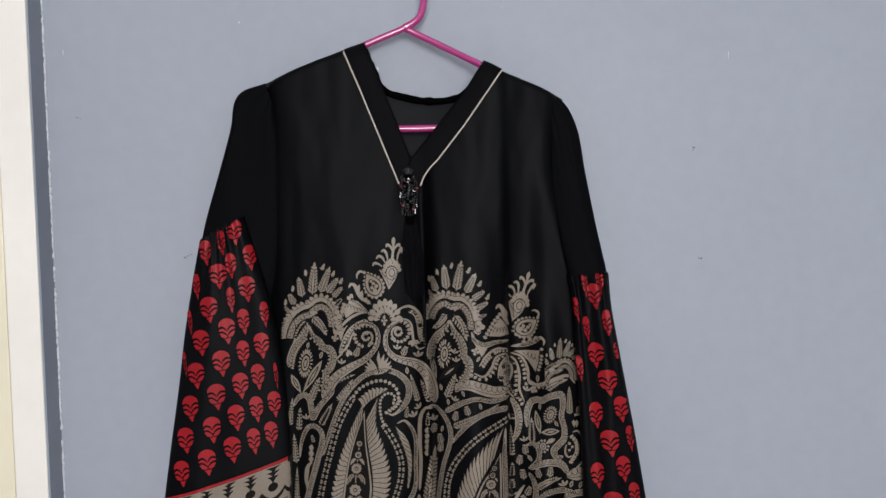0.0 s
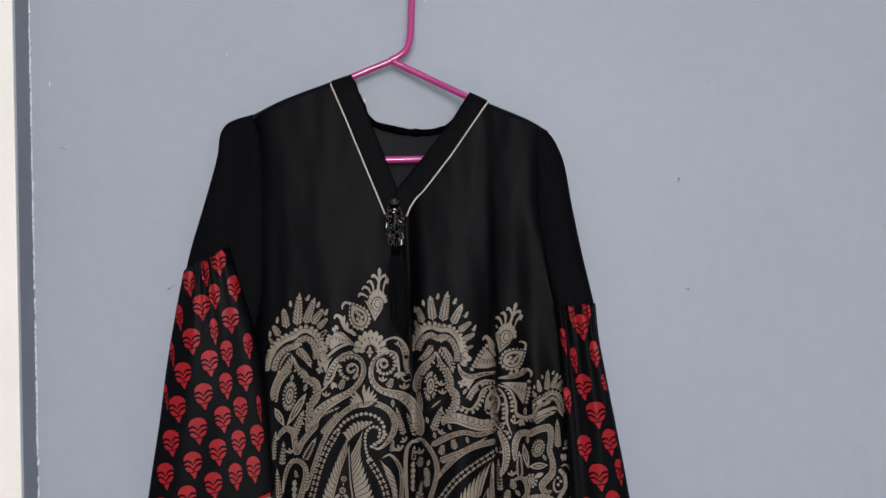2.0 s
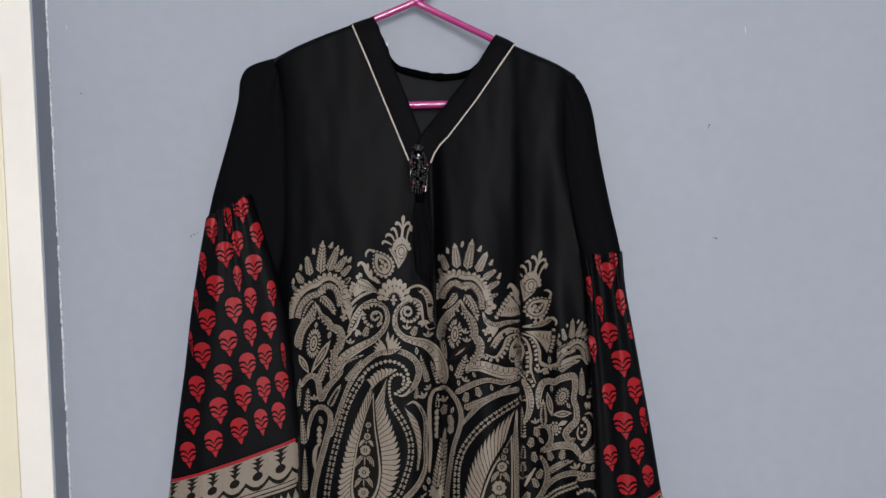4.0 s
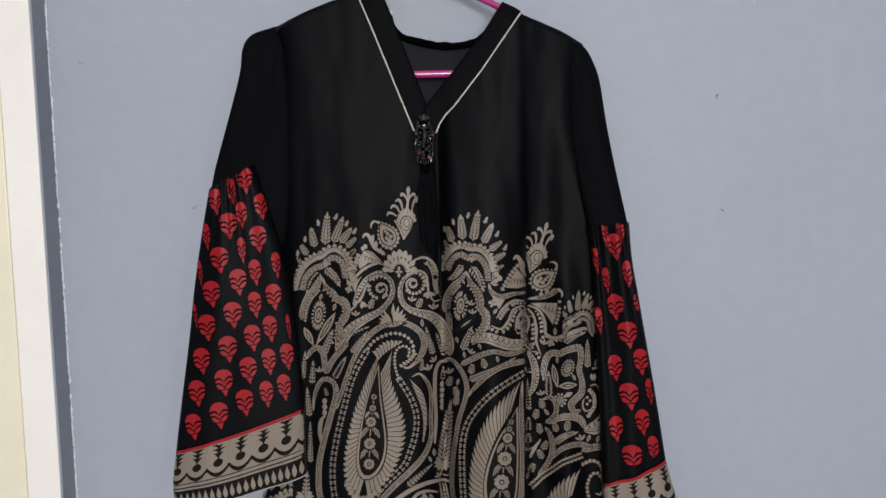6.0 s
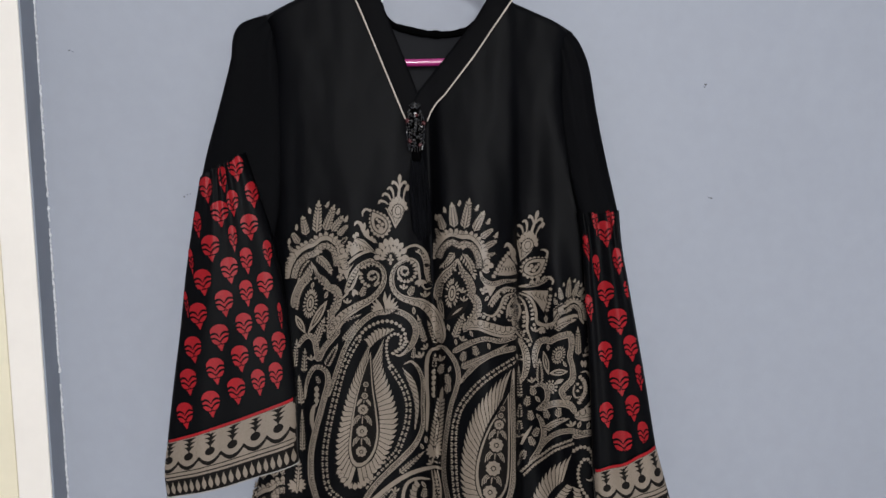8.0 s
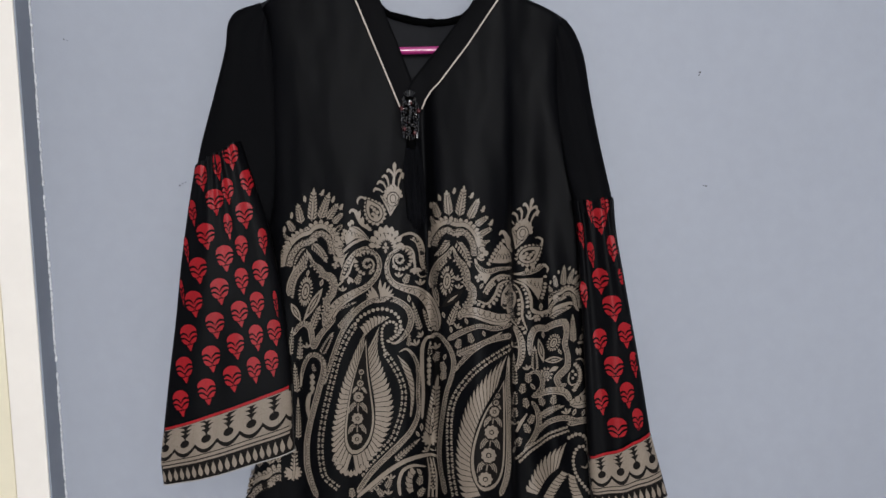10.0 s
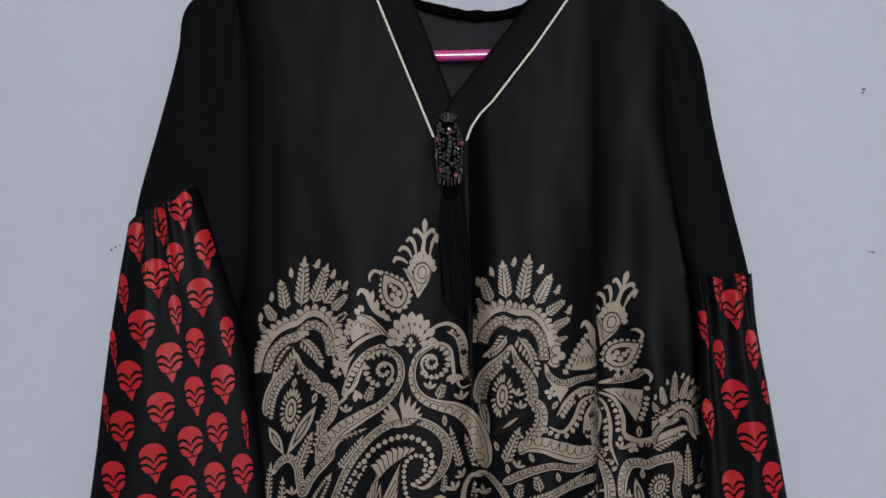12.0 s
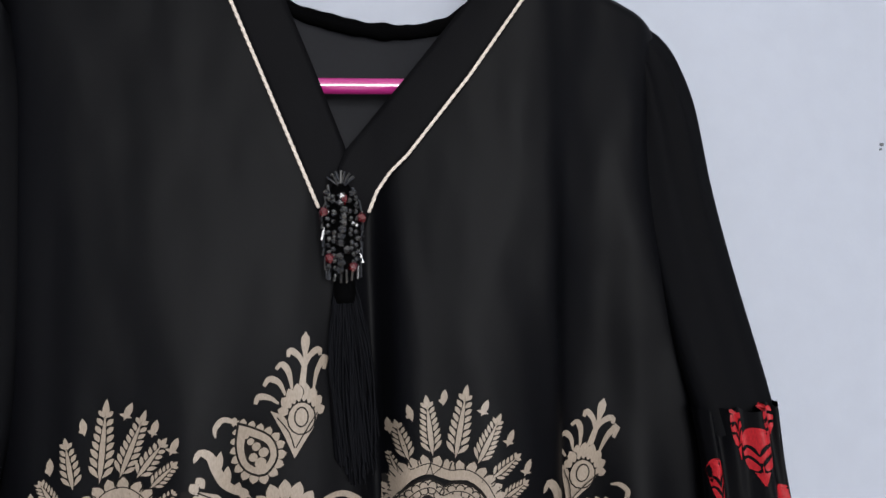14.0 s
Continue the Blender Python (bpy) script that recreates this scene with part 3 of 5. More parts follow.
class Ink:
    """Shapes of one motif, in print units; lay() drapes them over a cloth as one mesh."""

    def __init__(self, lo=-1e9, hi=1e9, shift=(0, 0), scale=1.0, mirror=1, turn=0.0, centre=(0, 0), stretch=1.0):
        self.shapes, self.lo, self.hi = [], lo, hi
        self.shift, self.scale, self.mirror, self.turn, self.centre = shift, scale, mirror * stretch, radians(turn), centre

    def place(self, pts):
        c, s = math.cos(self.turn), math.sin(self.turn)
        res = []
        for a, b in pts:
            a, b = (a - self.centre[0]) * self.mirror * self.scale, (b - self.centre[1]) * self.scale
            res.append((self.centre[0] + self.shift[0] + c * a - s * b, self.centre[1] + self.shift[1] + s * a + c * b))
        return res

    def poly(self, pts, mat=0, layer=0):
        pts = self.place(pts)
        if self.lo > -1e8:
            pts = clip_side(pts, 0, self.lo, 1)
        if self.hi < 1e8 and pts:
            pts = clip_side(pts, 0, self.hi, -1)
        if len(pts) >= 3:
            self.shapes.append((pts, mat, layer))

    def lens(self, p0, p1, w, peak=0.5, mat=0, layer=0, n=7, bend=0.0):
        """A pointed leaf from p0 to p1."""
        p0, p1 = np.array(p0, float), np.array(p1, float)
        d = p1 - p0
        nrm = np.array([-d[1], d[0]]) / (np.linalg.norm(d) + 1e-9)
        t = np.linspace(0, 1, n + 2)
        k = math.log(0.5) / math.log(peak)
        prof = np.sin(math.pi * t ** k) ** 0.9 * w / 2
        mid = p0 + d * t[:, None] + nrm * (bend * np.sin(math.pi * t))[:, None]
        left, right = mid + nrm * prof[:, None], mid - nrm * prof[:, None]
        self.poly([tuple(q) for q in np.concatenate([left, right[-2:0:-1]])], mat, layer)

    def outlined(self, p0, p1, w, peak=0.5, edge=1.6, layer=0, bend=0.0):
        """A leaf with a dark rim round it and a light heart."""
        self.lens(p0, p1, w + 2 * edge, peak, 1, layer, bend=bend)
        self.lens(p0, p1, w, peak, 0, layer + 0.35, bend=bend)

    def ribbon(self, pts, w, n=36, mat=0, layer=0):
        p = curve(pts, np.linspace(0, 1, n))
        ww = np.interp(np.linspace(0, 1, n), np.linspace(0, 1, len(w)), w) if isinstance(w, (tuple, list)) else np.full(n, float(w))
        d = np.gradient(p, axis=0)
        nrm = np.stack([-d[:, 1], d[:, 0]], -1) / (np.linalg.norm(d, axis=1)[:, None] + 1e-9)
        if mat == 0 and n >= 20:
            way = np.concatenate([[0], np.cumsum(np.linalg.norm(np.diff(p, axis=0), axis=1))])
            ww = ww * np.sqrt(np.clip(np.minimum(way, way[-1] - way) / (0.6 * ww + 0.1), 0.04, 1))
        if mat == 0:
            ww = ww * 0.87
        left, right = p + nrm * ww[:, None] / 2, p - nrm * ww[:, None] / 2
        for k in range(n - 1):
            self.poly([left[k], left[k + 1], right[k + 1], right[k]], mat, layer)
        wide = float(ww.max())
        if mat == 0 and wide >= 8 and n >= 20:
            # a fine dark line along one edge and a row of scallops along the other
            for k in range(n - 1):
                if min(ww[k], ww[k + 1]) > 5:
                    q = [p[k] + nrm[k] * ww[k] * f for f in (0.24, 0.24)] + [p[k + 1] + nrm[k + 1] * ww[k + 1] * 0.24] * 2
                    q = [q[0] - nrm[k] * 0.5, q[0] + nrm[k] * 0.5, q[2] + nrm[k + 1] * 0.5, q[2] - nrm[k + 1] * 0.5]
                    self.poly(q, 1, layer + 0.9)
            run = np.concatenate([[0], np.cumsum(np.linalg.norm(np.diff(p, axis=0), axis=1))])
            for d0 in np.arange(3, run[-1] - 2, max(0.50 * wide, 4.4)):
                i = min(int(np.searchsorted(run, d0)), n - 1)
                if ww[i] > 6:
                    t = d[i] / (np.linalg.norm(d[i]) + 1e-9)
                    r, c = 0.22 * max(0.50 * wide, 4.4) * 2, p[i] - nrm[i] * ww[i] * 0.44
                    m = nrm[i] * ww[i] * 0.52
                    self.ribbon([c - t * r, c - t * r * 0.85 + m * 0.7, c + m, c + t * r * 0.85 + m * 0.7, c + t * r], 0.95, 8, 1, layer + 0.9)

    def oval(self, c, rx, ry=None, mat=0, layer=0, n=14, rot=0.0):
        ry = rx if ry is None else ry
        cr, sr = math.cos(radians(rot)), math.sin(radians(rot))
        self.poly([(c[0] + rx * math.cos(g) * cr - ry * math.sin(g) * sr, c[1] + rx * math.cos(g) * sr + ry * math.sin(g) * cr)
                   for g in np.linspace(0, 2 * math.pi, n, endpoint=False)], mat, layer)

    def along(self, pts, n, lo=0.0, hi=1.0):
        """Points and left-hand normals at n even places of a curve."""
        fine = curve(pts, np.linspace(0, 1, 120))
        d = np.concatenate([[0], np.cumsum(np.linalg.norm(np.diff(fine, axis=0), axis=1))])
        t = np.interp(np.linspace(lo, hi, n) * d[-1], d, np.linspace(0, 1, 120))
        p, q = curve(pts, t), curve(pts, np.clip(t + 0.004, 0, 1)) - curve(pts, np.clip(t - 0.004, 0, 1))
        q /= np.linalg.norm(q, axis=1)[:, None] + 1e-9
        return p, q, np.stack([-q[:, 1], q[:, 0]], -1)

    def fringe(self, pts, n, length, w, side=1, lean=0.4, off=0.0, mat=0, layer=0, peak=0.55):
        """A row of petals standing off one side of a curve; length may run from one value to another."""
        p, q, nr = self.along(pts, n)
        ls = np.interp(np.linspace(0, 1, n), np.linspace(0, 1, len(length)), length) if isinstance(length, (tuple, list)) else np.full(n, float(length))
        for c, t, m, l in zip(p, q, nr, ls):
            way = m * side + t * lean
            way /= np.linalg.norm(way)
            c = c + m * side * off
            ww = min(w, l * 0.8)
            if mat == 0:
                self.lens(c - way, c + way * (l + 0.8), ww + 1.2, peak, 1, layer, n=4)
            self.lens(c, c + way * l, ww - 0.8, peak, mat, layer + 0.1, n=4)

    def scales(self, pts, n, r, side=1, off=0.0, layer=1, w=1.1):
        """Dark scallop lines along a band."""
        p, q, nr = self.along(pts, n)
        for c, t, m in zip(p, q, nr):
            c = c + m * side * off
            self.ribbon([c - t * r, c - t * r * 0.8 + m * side * r * 0.8, c + m * side * r * 1.15, c + t * r * 0.8 + m * side * r * 0.8, c + t * r], w, 7, 1, layer)

    def line(self, pts, w=1.2, layer=1, n=26):
        self.ribbon(pts, w, n, 1, layer)

    def chain(self, pts, n, r, double=False):
        """Small blossoms or beads strung on a curve."""
        p, q, nr = self.along(pts, n)
        for k, (c, t, m) in enumerate(zip(p, q, nr)):
            if double:
                for a, b in ((0.9, 0.5), (-0.9, 0.5), (0.9, -0.5), (-0.9, -0.5)):
                    self.lens(c + (m * a + t * b) * r * 0.15, c + (m * a + t * b) * r * 1.35, r * 0.72, 0.62, n=4)
            else:
                self.lens(c - t * r * 0.9, c + t * r * 0.9, r * 1.7, n=4)

    def feather(self, p0, p1, w, pairs=6, bend=0.0):
        """A leaf built of a long heart and pairs of leaflets."""
        p0, p1 = np.array(p0, float), np.array(p1, float)
        d = p1 - p0
        L = np.linalg.norm(d)
        u = d / L
        nr = np.array([-u[1], u[0]])
        for k in range(pairs):
            t = 0.04 + 0.72 * k / (pairs - 1)
            c = p0 + d * t + nr * bend * math.sin(math.pi * t)
            size = w * (0.64 - 0.18 * abs(t - 0.25) - 0.26 * t)
            for s in (1, -1):
                way = u * 0.80 + nr * s * 0.70
                self.lens(c + way * size * 0.12, c + way * size, min(size * 0.46, 0.50 * L / pairs), 0.58, 0, 0, n=4)
        self.lens(p0 + d * 0.74 + nr * bend * 0.6, p1, w * 0.24, 0.45, n=5)
        self.outlined(p0, p0 + d * 0.84, w * 0.19, 0.40, 0.9, 1, bend=bend)

    def daisy(self, c, rx, ry, n, rot=0.0, heart=True):
        """Petals round an oval heart with ink rings."""
        cr, sr = math.cos(radians(rot)), math.sin(radians(rot))
        for g in np.linspace(0, 2 * math.pi, n, endpoint=False):
            x, y = math.cos(g), math.sin(g)
            i = (c[0] + 0.50 * (rx * x * cr - ry * y * sr), c[1] + 0.50 * (rx * x * sr + ry * y * cr))
            o = (c[0] + rx * x * cr - ry * y * sr, c[1] + rx * x * sr + ry * y * cr)
            self.lens(i, o, 2.3 * (rx + ry) / n * 0.9 + 1.2, 0.6, 1, 0, n=4)
            self.lens(i, o, 2.3 * (rx + ry) / n * 0.9 - 0.8, 0.6, 0, 0.1, n=4)
        if heart:
            self.oval(c, rx * 0.60, ry * 0.62, 1, 1, rot=rot)
            self.oval(c, rx * 0.50, ry * 0.52, 0, 2, rot=rot)
            self.oval(c, rx * 0.28, ry * 0.34, 1, 3, rot=rot)
            self.oval(c, rx * 0.18, ry * 0.24, 0, 4, rot=rot)

    def plume(self, inner, outer, n):
        """A vane of n pointed barbs between two lines that run side by side, with a dark line between barbs."""
        p, q = self.along(inner, n + 1, 0.10)[0], self.along(outer, n + 1)[0]
        for i in range(n):
            d0, d1 = q[i] - p[i], q[i + 1] - p[i + 1]
            tip = q[i] + 0.10 * d0 + 0.12 * (q[i] - q[i + 1])
            self.poly([p[i], p[i] + 0.55 * d0, p[i] + 0.86 * d0, tip, q[i] + 0.45 * (q[i + 1] - q[i]), p[i + 1] + 0.80 * d1, p[i + 1] + 0.55 * d1, p[i + 1]], 0, 0)
            self.line([p[i + 1], p[i + 1] + 0.5 * d1, p[i + 1] + 0.84 * d1], 1.1, 1, 4)
        self.line(inner, 1.1, 1.2, 40)

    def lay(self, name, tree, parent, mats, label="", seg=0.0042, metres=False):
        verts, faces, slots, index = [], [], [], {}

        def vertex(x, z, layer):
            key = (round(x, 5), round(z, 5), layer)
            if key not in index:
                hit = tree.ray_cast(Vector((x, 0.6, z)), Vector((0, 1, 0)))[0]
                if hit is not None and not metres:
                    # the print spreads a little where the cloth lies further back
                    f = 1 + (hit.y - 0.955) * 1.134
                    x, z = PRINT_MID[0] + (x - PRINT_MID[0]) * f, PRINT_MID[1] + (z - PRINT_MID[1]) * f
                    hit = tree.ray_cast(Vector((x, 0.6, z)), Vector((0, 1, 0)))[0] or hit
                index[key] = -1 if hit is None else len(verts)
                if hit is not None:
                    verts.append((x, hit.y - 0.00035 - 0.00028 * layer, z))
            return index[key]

        for order, (pts, mat, layer) in enumerate(self.shapes):
            level = round(layer + 0.07 * (order % 12), 2)
            ab = np.array(pts)
            x, z = ab.T if metres else cloth_xz(ab[:, 0], ab[:, 1])
            loop = [Vector((px, pz, 0)) for px, pz in zip(x, z)]
            todo = [tuple((loop[i].x, loop[i].y) for i in tri) for tri in tessellate_polygon([loop])]
            while todo:
                tri = todo.pop()
                e = [math.dist(tri[k], tri[(k + 1) % 3]) for k in range(3)]
                k = e.index(max(e))
                if e[k] > seg:
                    p, q, r = tri[k], tri[(k + 1) % 3], tri[(k + 2) % 3]
                    m = ((p[0] + q[0]) / 2, (p[1] + q[1]) / 2)
                    todo += [(p, m, r), (m, q, r)]
                    continue
                area = (tri[1][0] - tri[0][0]) * (tri[2][1] - tri[0][1]) - (tri[2][0] - tri[0][0]) * (tri[1][1] - tri[0][1])
                ids = [vertex(*p, level) for p in (tri if area > 0 else tri[::-1])]
                if min(ids) >= 0 and len(set(ids)) == 3:
                    faces.append(ids)
                    slots.append(mat)
        if not faces:
            return None
        me = bpy.data.meshes.new(name)
        me.from_pydata(verts, [], faces)
        for m in mats:
            me.materials.append(m)
        me.polygons.foreach_set("material_index", slots)
        me.shade_smooth()
        ob = new(name, me)
        ob.parent = parent
        return tagged(ob, label)


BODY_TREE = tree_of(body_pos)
FOLD_A, SIDE_EDGE = 912, 1064


def palmette(lo, hi, leaves, drops, arch, inner, buds, pair, shift=(0, 0), scale=1.0, centre=(565, 430)):
    """Feathered leaves fanned over a double arch: petals, a plain band, a scalloped band, two leaves below."""
    k = Ink(lo, hi, shift, scale, 1, 0, centre)
    for p0, p1, w in leaves:
        k.feather(p0, p1, w, 8 if w > 18 else 6 if w > 13 else 4)
    for a, b, lean in drops:
        k.lens((a - lean, b + 7), (a + lean, b - 6), 5.5, 0.55, n=4)
        k.lens((a - 3.4 - lean, b + 2), (a + lean, b + 5), 3, 0.5, n=3)
    k.fringe(arch, 24, 15, 9.5, -1, 0.0, -3.5, peak=0.6)
    for line, w, mat, layer in ((arch, 8.5, 0, 0.3), (inner, 15, 1, 0.6), (inner, 12.5, 0, 1.2)):
        k.ribbon(line, w, 24 if w < 10 else 19, mat, layer)
    for c, m in zip(*k.along(arch, 25)[::2]):
        k.line([c - m * 4.6, c - m * 7.5, c - m * 10.5], 1.1, 1, 3)
    k.line([(a, b - 4.2) for a, b in arch[2:-2]], 0.8, 1, 30)
    k.scales(inner, 21, 3.4, -1, 1.0, 2, 0.9)
    k.scales(inner, 18, 3.4, 1, 1.0, 2, 0.9)
    k.line(inner, 0.8, 2.2, 40)
    for a, b, r in buds:
        k.oval((a, b), r + 1, r + 1, 1, 1)
        k.oval((a, b), r, r, 0, 2)
    for p0, p1, w, bend in pair:
        k.feather(p0, p1, w, 7, bend)
    mid = inner[len(inner) // 2]
    for g in (-0.9, 0.0, 0.9):
        k.lens((mid[0], mid[1] + 2), (mid[0] + 9 * math.sin(g), mid[1] + 11 * math.cos(g)), 5, 0.6, 0, 3, n=4)
    return k


LEFT_LEAVES = (((561, 404), (565, 343), 21), ((575, 400), (593, 351), 19), ((587, 400), (608, 371), 17), ((597, 407), (616, 388), 14),
               ((543, 408), (536, 371), 18), ((531, 422), (518, 402), 16), ((603, 420), (615, 409), 11), ((520, 436), (511, 424), 9))
LEFT_DROPS = ((580, 352, 3), (599, 364, 2), (613, 377, 3), (549, 363, -1), (526, 392, 0), (513, 417, 0))
LEFT_ARCH = [(513, 480), (518, 454), (530, 436), (545, 426), (556, 423), (566, 414), (580, 411), (595, 421), (603, 438), (604, 454), (608, 464)]
LEFT_INNER = [(521, 482), (526, 462), (538, 447), (550, 440), (558, 439), (564, 430), (577, 424), (589, 431), (595, 445), (597, 460)]
MID_LEAVES = (((785, 398), (775, 368), 17), ((803, 394), (798, 347), 20), ((820, 396), (830, 339), 21), ((837, 400), (856, 362), 19),
              ((848, 411), (872, 394), 15), ((856, 427), (878, 415), 14), ((861, 442), (875, 437), 9), ((777, 408), (770, 394), 10))
MID_DROPS = ((786, 361, -2), (812, 349, 1), (843, 357, 3), (863, 381, 3), (877, 405, 3), (771, 374, -1))
MID_ARCH = [(768, 446), (774, 424), (786, 409), (800, 404), (810, 407), (816, 409), (830, 409), (843, 418), (852, 434), (856, 452), (854, 468)]
MID_INNER = [(776, 446), (781, 432), (791, 421), (802, 418), (810, 424), (818, 421), (829, 422), (838, 430), (845, 444), (847, 464)]


def ogee(lo, hi, right, left, daisy, big, small, spray):
    """The onion-shaped frame below a palmette: a plain band with a scalloped inner edge, a daisy and leaves."""
    k = Ink(lo, hi)
    for line, side in ((right, 1), (left, -1)):
        k.ribbon(line, (3, 11, 15, 14, 14, 13), 40)
        k.fringe(line[1:], 15, 6, 6, side, 0.1, 3.5, 0, 1)
    k.daisy(daisy[:2], 13, 27, 20, daisy[2])
    for p0, p1, w in (big, small):
        p0, p1 = np.array(p0, float), np.array(p1, float)
        k.outlined(p0, p1, w, 0.55, 1.0)
        k.lens(p0 + (p1 - p0) * 0.2, p0 + (p1 - p0) * 0.85, w * 0.5, 0.5, 1, 2)
        k.lens(p0 + (p1 - p0) * 0.3, p0 + (p1 - p0) * 0.75, w * 0.26, 0.5, 0, 3)
    k.feather(*spray, 17, 7)
    return k


def volute(k, band, widths, c, s, upper, petals, tuft):
    """One scroll: its scalloped band, a curl of petals inside, a thin arm and a petal row above, a tuft at the tail."""
    k.ribbon(band, widths, 64)
    for n, g in enumerate(np.linspace(-0.4, 3.9, 13)):
        r0, r1 = 13 + 0.3 * n, 19 + 0.75 * n
        x, y = s * math.cos(g - 1.9), math.sin(g - 1.9)
        k.outlined((c[0] - x * r0, c[1] - y * r0), (c[0] - x * r1, c[1] - y * r1), 6.2, 0.6, 0.5)
    curl = [(c[0] - s * (3.5 + 1.9 * g) * math.cos(g - 1.2), c[1] - (3.5 + 1.9 * g) * math.sin(g - 1.2)) for g in np.linspace(0, 5.6, 12)]
    k.ribbon(curl, (2, 3, 4, 3), 30)
    for g in np.linspace(0.3, 5.2, 9):
        x, y = math.cos(g), math.sin(g)
        k.lens((c[0] + 3 * x, c[1] + 3 * y), (c[0] + 9 * x, c[1] + 9 * y), 4, 0.6, 0, 1, n=4)
    k.ribbon(upper, (2, 5, 6, 5, 2), 30)
    k.fringe(petals, 13, (6, 9, 8), 6.5, s, 0.3, 0)
    k.ribbon(petals, (2, 3, 3, 2), 26)
    for p in tuft[1:]:
        k.outlined(tuft[0], p, 6, 0.6, 0.5)


def scrolls(lo, hi):
    """Two scrolls turned to each other below a shell of petals, with leaf wings beside them."""
    k = Ink(lo, hi)
    volute(k, [(582, 590), (592, 570), (608, 548), (632, 532), (656, 519), (672, 503), (680, 484), (677, 466), (666, 456), (652, 454), (640, 462), (631, 478), (625, 494), (615, 508), (603, 520)],
           (20, 21, 20, 18, 16, 13, 11, 10, 9, 8, 7, 6, 6, 5, 3), (658, 478), 1,
           [(601, 482), (612, 462), (627, 446), (643, 437), (658, 434), (674, 442)], [(610, 506), (617, 484), (627, 466), (640, 454), (656, 447)],
           ((626, 500), (634, 511), (626, 514), (617, 513), (611, 505)))
    volute(k, [(781, 596), (776, 566), (766, 543), (748, 527), (726, 521), (708, 514), (696, 500), (693, 481), (699, 463), (711, 453), (726, 448), (737, 454), (741, 470), (744, 488), (753, 501), (764, 498)],
           (22, 24, 24, 23, 20, 16, 13, 11, 10, 8, 7, 6, 6, 5, 4, 2), (716, 470), -1,
           [(704, 443), (718, 429), (735, 424), (749, 432), (757, 448), (758, 470), (764, 494)], [(733, 433), (744, 440), (750, 456), (752, 474), (757, 490)],
           ((742, 484), (734, 493), (741, 497), (749, 496), (755, 491)))
    for r0, r1, m, w, layer in ((20, 40, 9, 10, 0), (11, 27, 9, 7.5, 2)):
        for g in np.linspace(-1.45, 1.45, m):
            way = np.array([0.78 * math.sin(g), -math.cos(g)])
            k.outlined(np.array([692, 449]) + way * r0, np.array([692, 449]) + way * r1, w, 0.6, 1.0, layer)
    k.oval((692, 449), 9, 13, 1, 4)
    for g in range(4):
        k.lens((691, 449), (691 + 6 * math.sin(g * math.pi / 2), 449 - 10 * math.cos(g * math.pi / 2)), 5, 0.6, 0, 5, n=4)
    k.ribbon([(627, 390), (631, 383), (638, 386), (643, 397), (650, 408), (668, 420)], (3, 7, 8, 8, 6, 1), 24)
    for p0, p1 in (((642, 400), (646, 383)), ((649, 410), (651, 394)), ((656, 416), (659, 407)), ((664, 420), (660, 411))):
        k.lens(p0, p1, 7, 0.45, n=5)
    k.poly([(629, 410), (644, 414), (656, 426), (670, 443), (654, 433), (638, 433), (622, 444), (618, 432)])
    k.fringe([(634, 408), (626, 416), (620, 430), (617, 446)], 8, 10, 8, 1, -0.2, -1)
    for f in range(6):
        k.line([(625 + 6 * f, 424 + f), (629 + 6 * f, 418 + 3 * f), (632 + 6 * f, 428 + 2 * f)], 0.9, 1.4, 5)
    k.line([(630, 411), (646, 420), (668, 441)], 1.0, 1, 12)
    k.poly([(598, 455), (604, 466), (614, 467), (626, 456), (619, 468), (614, 486), (609, 474), (600, 472)])
    for g in range(4):
        k.lens((603, 480), (603 + 7 * math.sin(g * 1.571 + 0.2), 480 - 7 * math.cos(g * 1.571 + 0.2)), 5.5, 0.6, n=4)
    for g in np.linspace(-1.2, 1.2, 11):
        L = 42 - 15 * abs(g)
        k.outlined((681, 546), (681 + L * math.sin(g) * 1.1, 546 - L * math.cos(g)), 7, 0.5, 0.5)
    return k


def crest(lo, hi, shift=(0, 0), turn=0.0):
    """A pointed calyx with curling stamens."""
    k = Ink(lo, hi, shift, 1.0, 1, turn, (702, 364))
    k.lens((706, 338), (707, 298), 7, 0.82)
    k.ribbon([(704, 344), (706, 325), (707, 315)], (6, 5, 4), 10)
    for pts in ([(706, 327), (710, 317), (717, 312), (718, 317)], [(706, 327), (702, 317), (695, 312), (694, 317)],
                [(697, 342), (694, 328), (689, 322), (685, 326)], [(692, 346), (687, 336), (680, 333), (676, 338)],
                [(687, 352), (680, 347), (672, 346), (670, 351)], [(713, 342), (716, 328), (722, 318), (721, 328)]):
        k.ribbon(pts, (2, 4, 6, 3), 14)
    for g in np.linspace(-1.35, 1.35, 8):
        k.outlined((704 + 9 * math.sin(g), 362 - 10 * math.cos(g)), (704 + 18 * math.sin(g), 362 - 25 * math.cos(g)), 8, 0.55, 0.7)
    k.poly([(681, 357), (690, 361), (699, 372), (710, 364), (720, 348), (713, 372), (699, 394), (692, 378)], 0, 1)
    k.oval((704, 364), 11, 13, 1, 2)
    k.oval((704, 364), 9.9, 11.8, 0, 3)
    k.oval((704, 363), 5.6, 8, 1, 4)
    k.oval((704, 363), 4.5, 6.7, 0, 5)
    k.line([(686, 362), (695, 374), (699, 386)], 0.9, 6, 8)
    k.line([(716, 360), (707, 374), (700, 386)], 0.9, 6, 8)
    return k


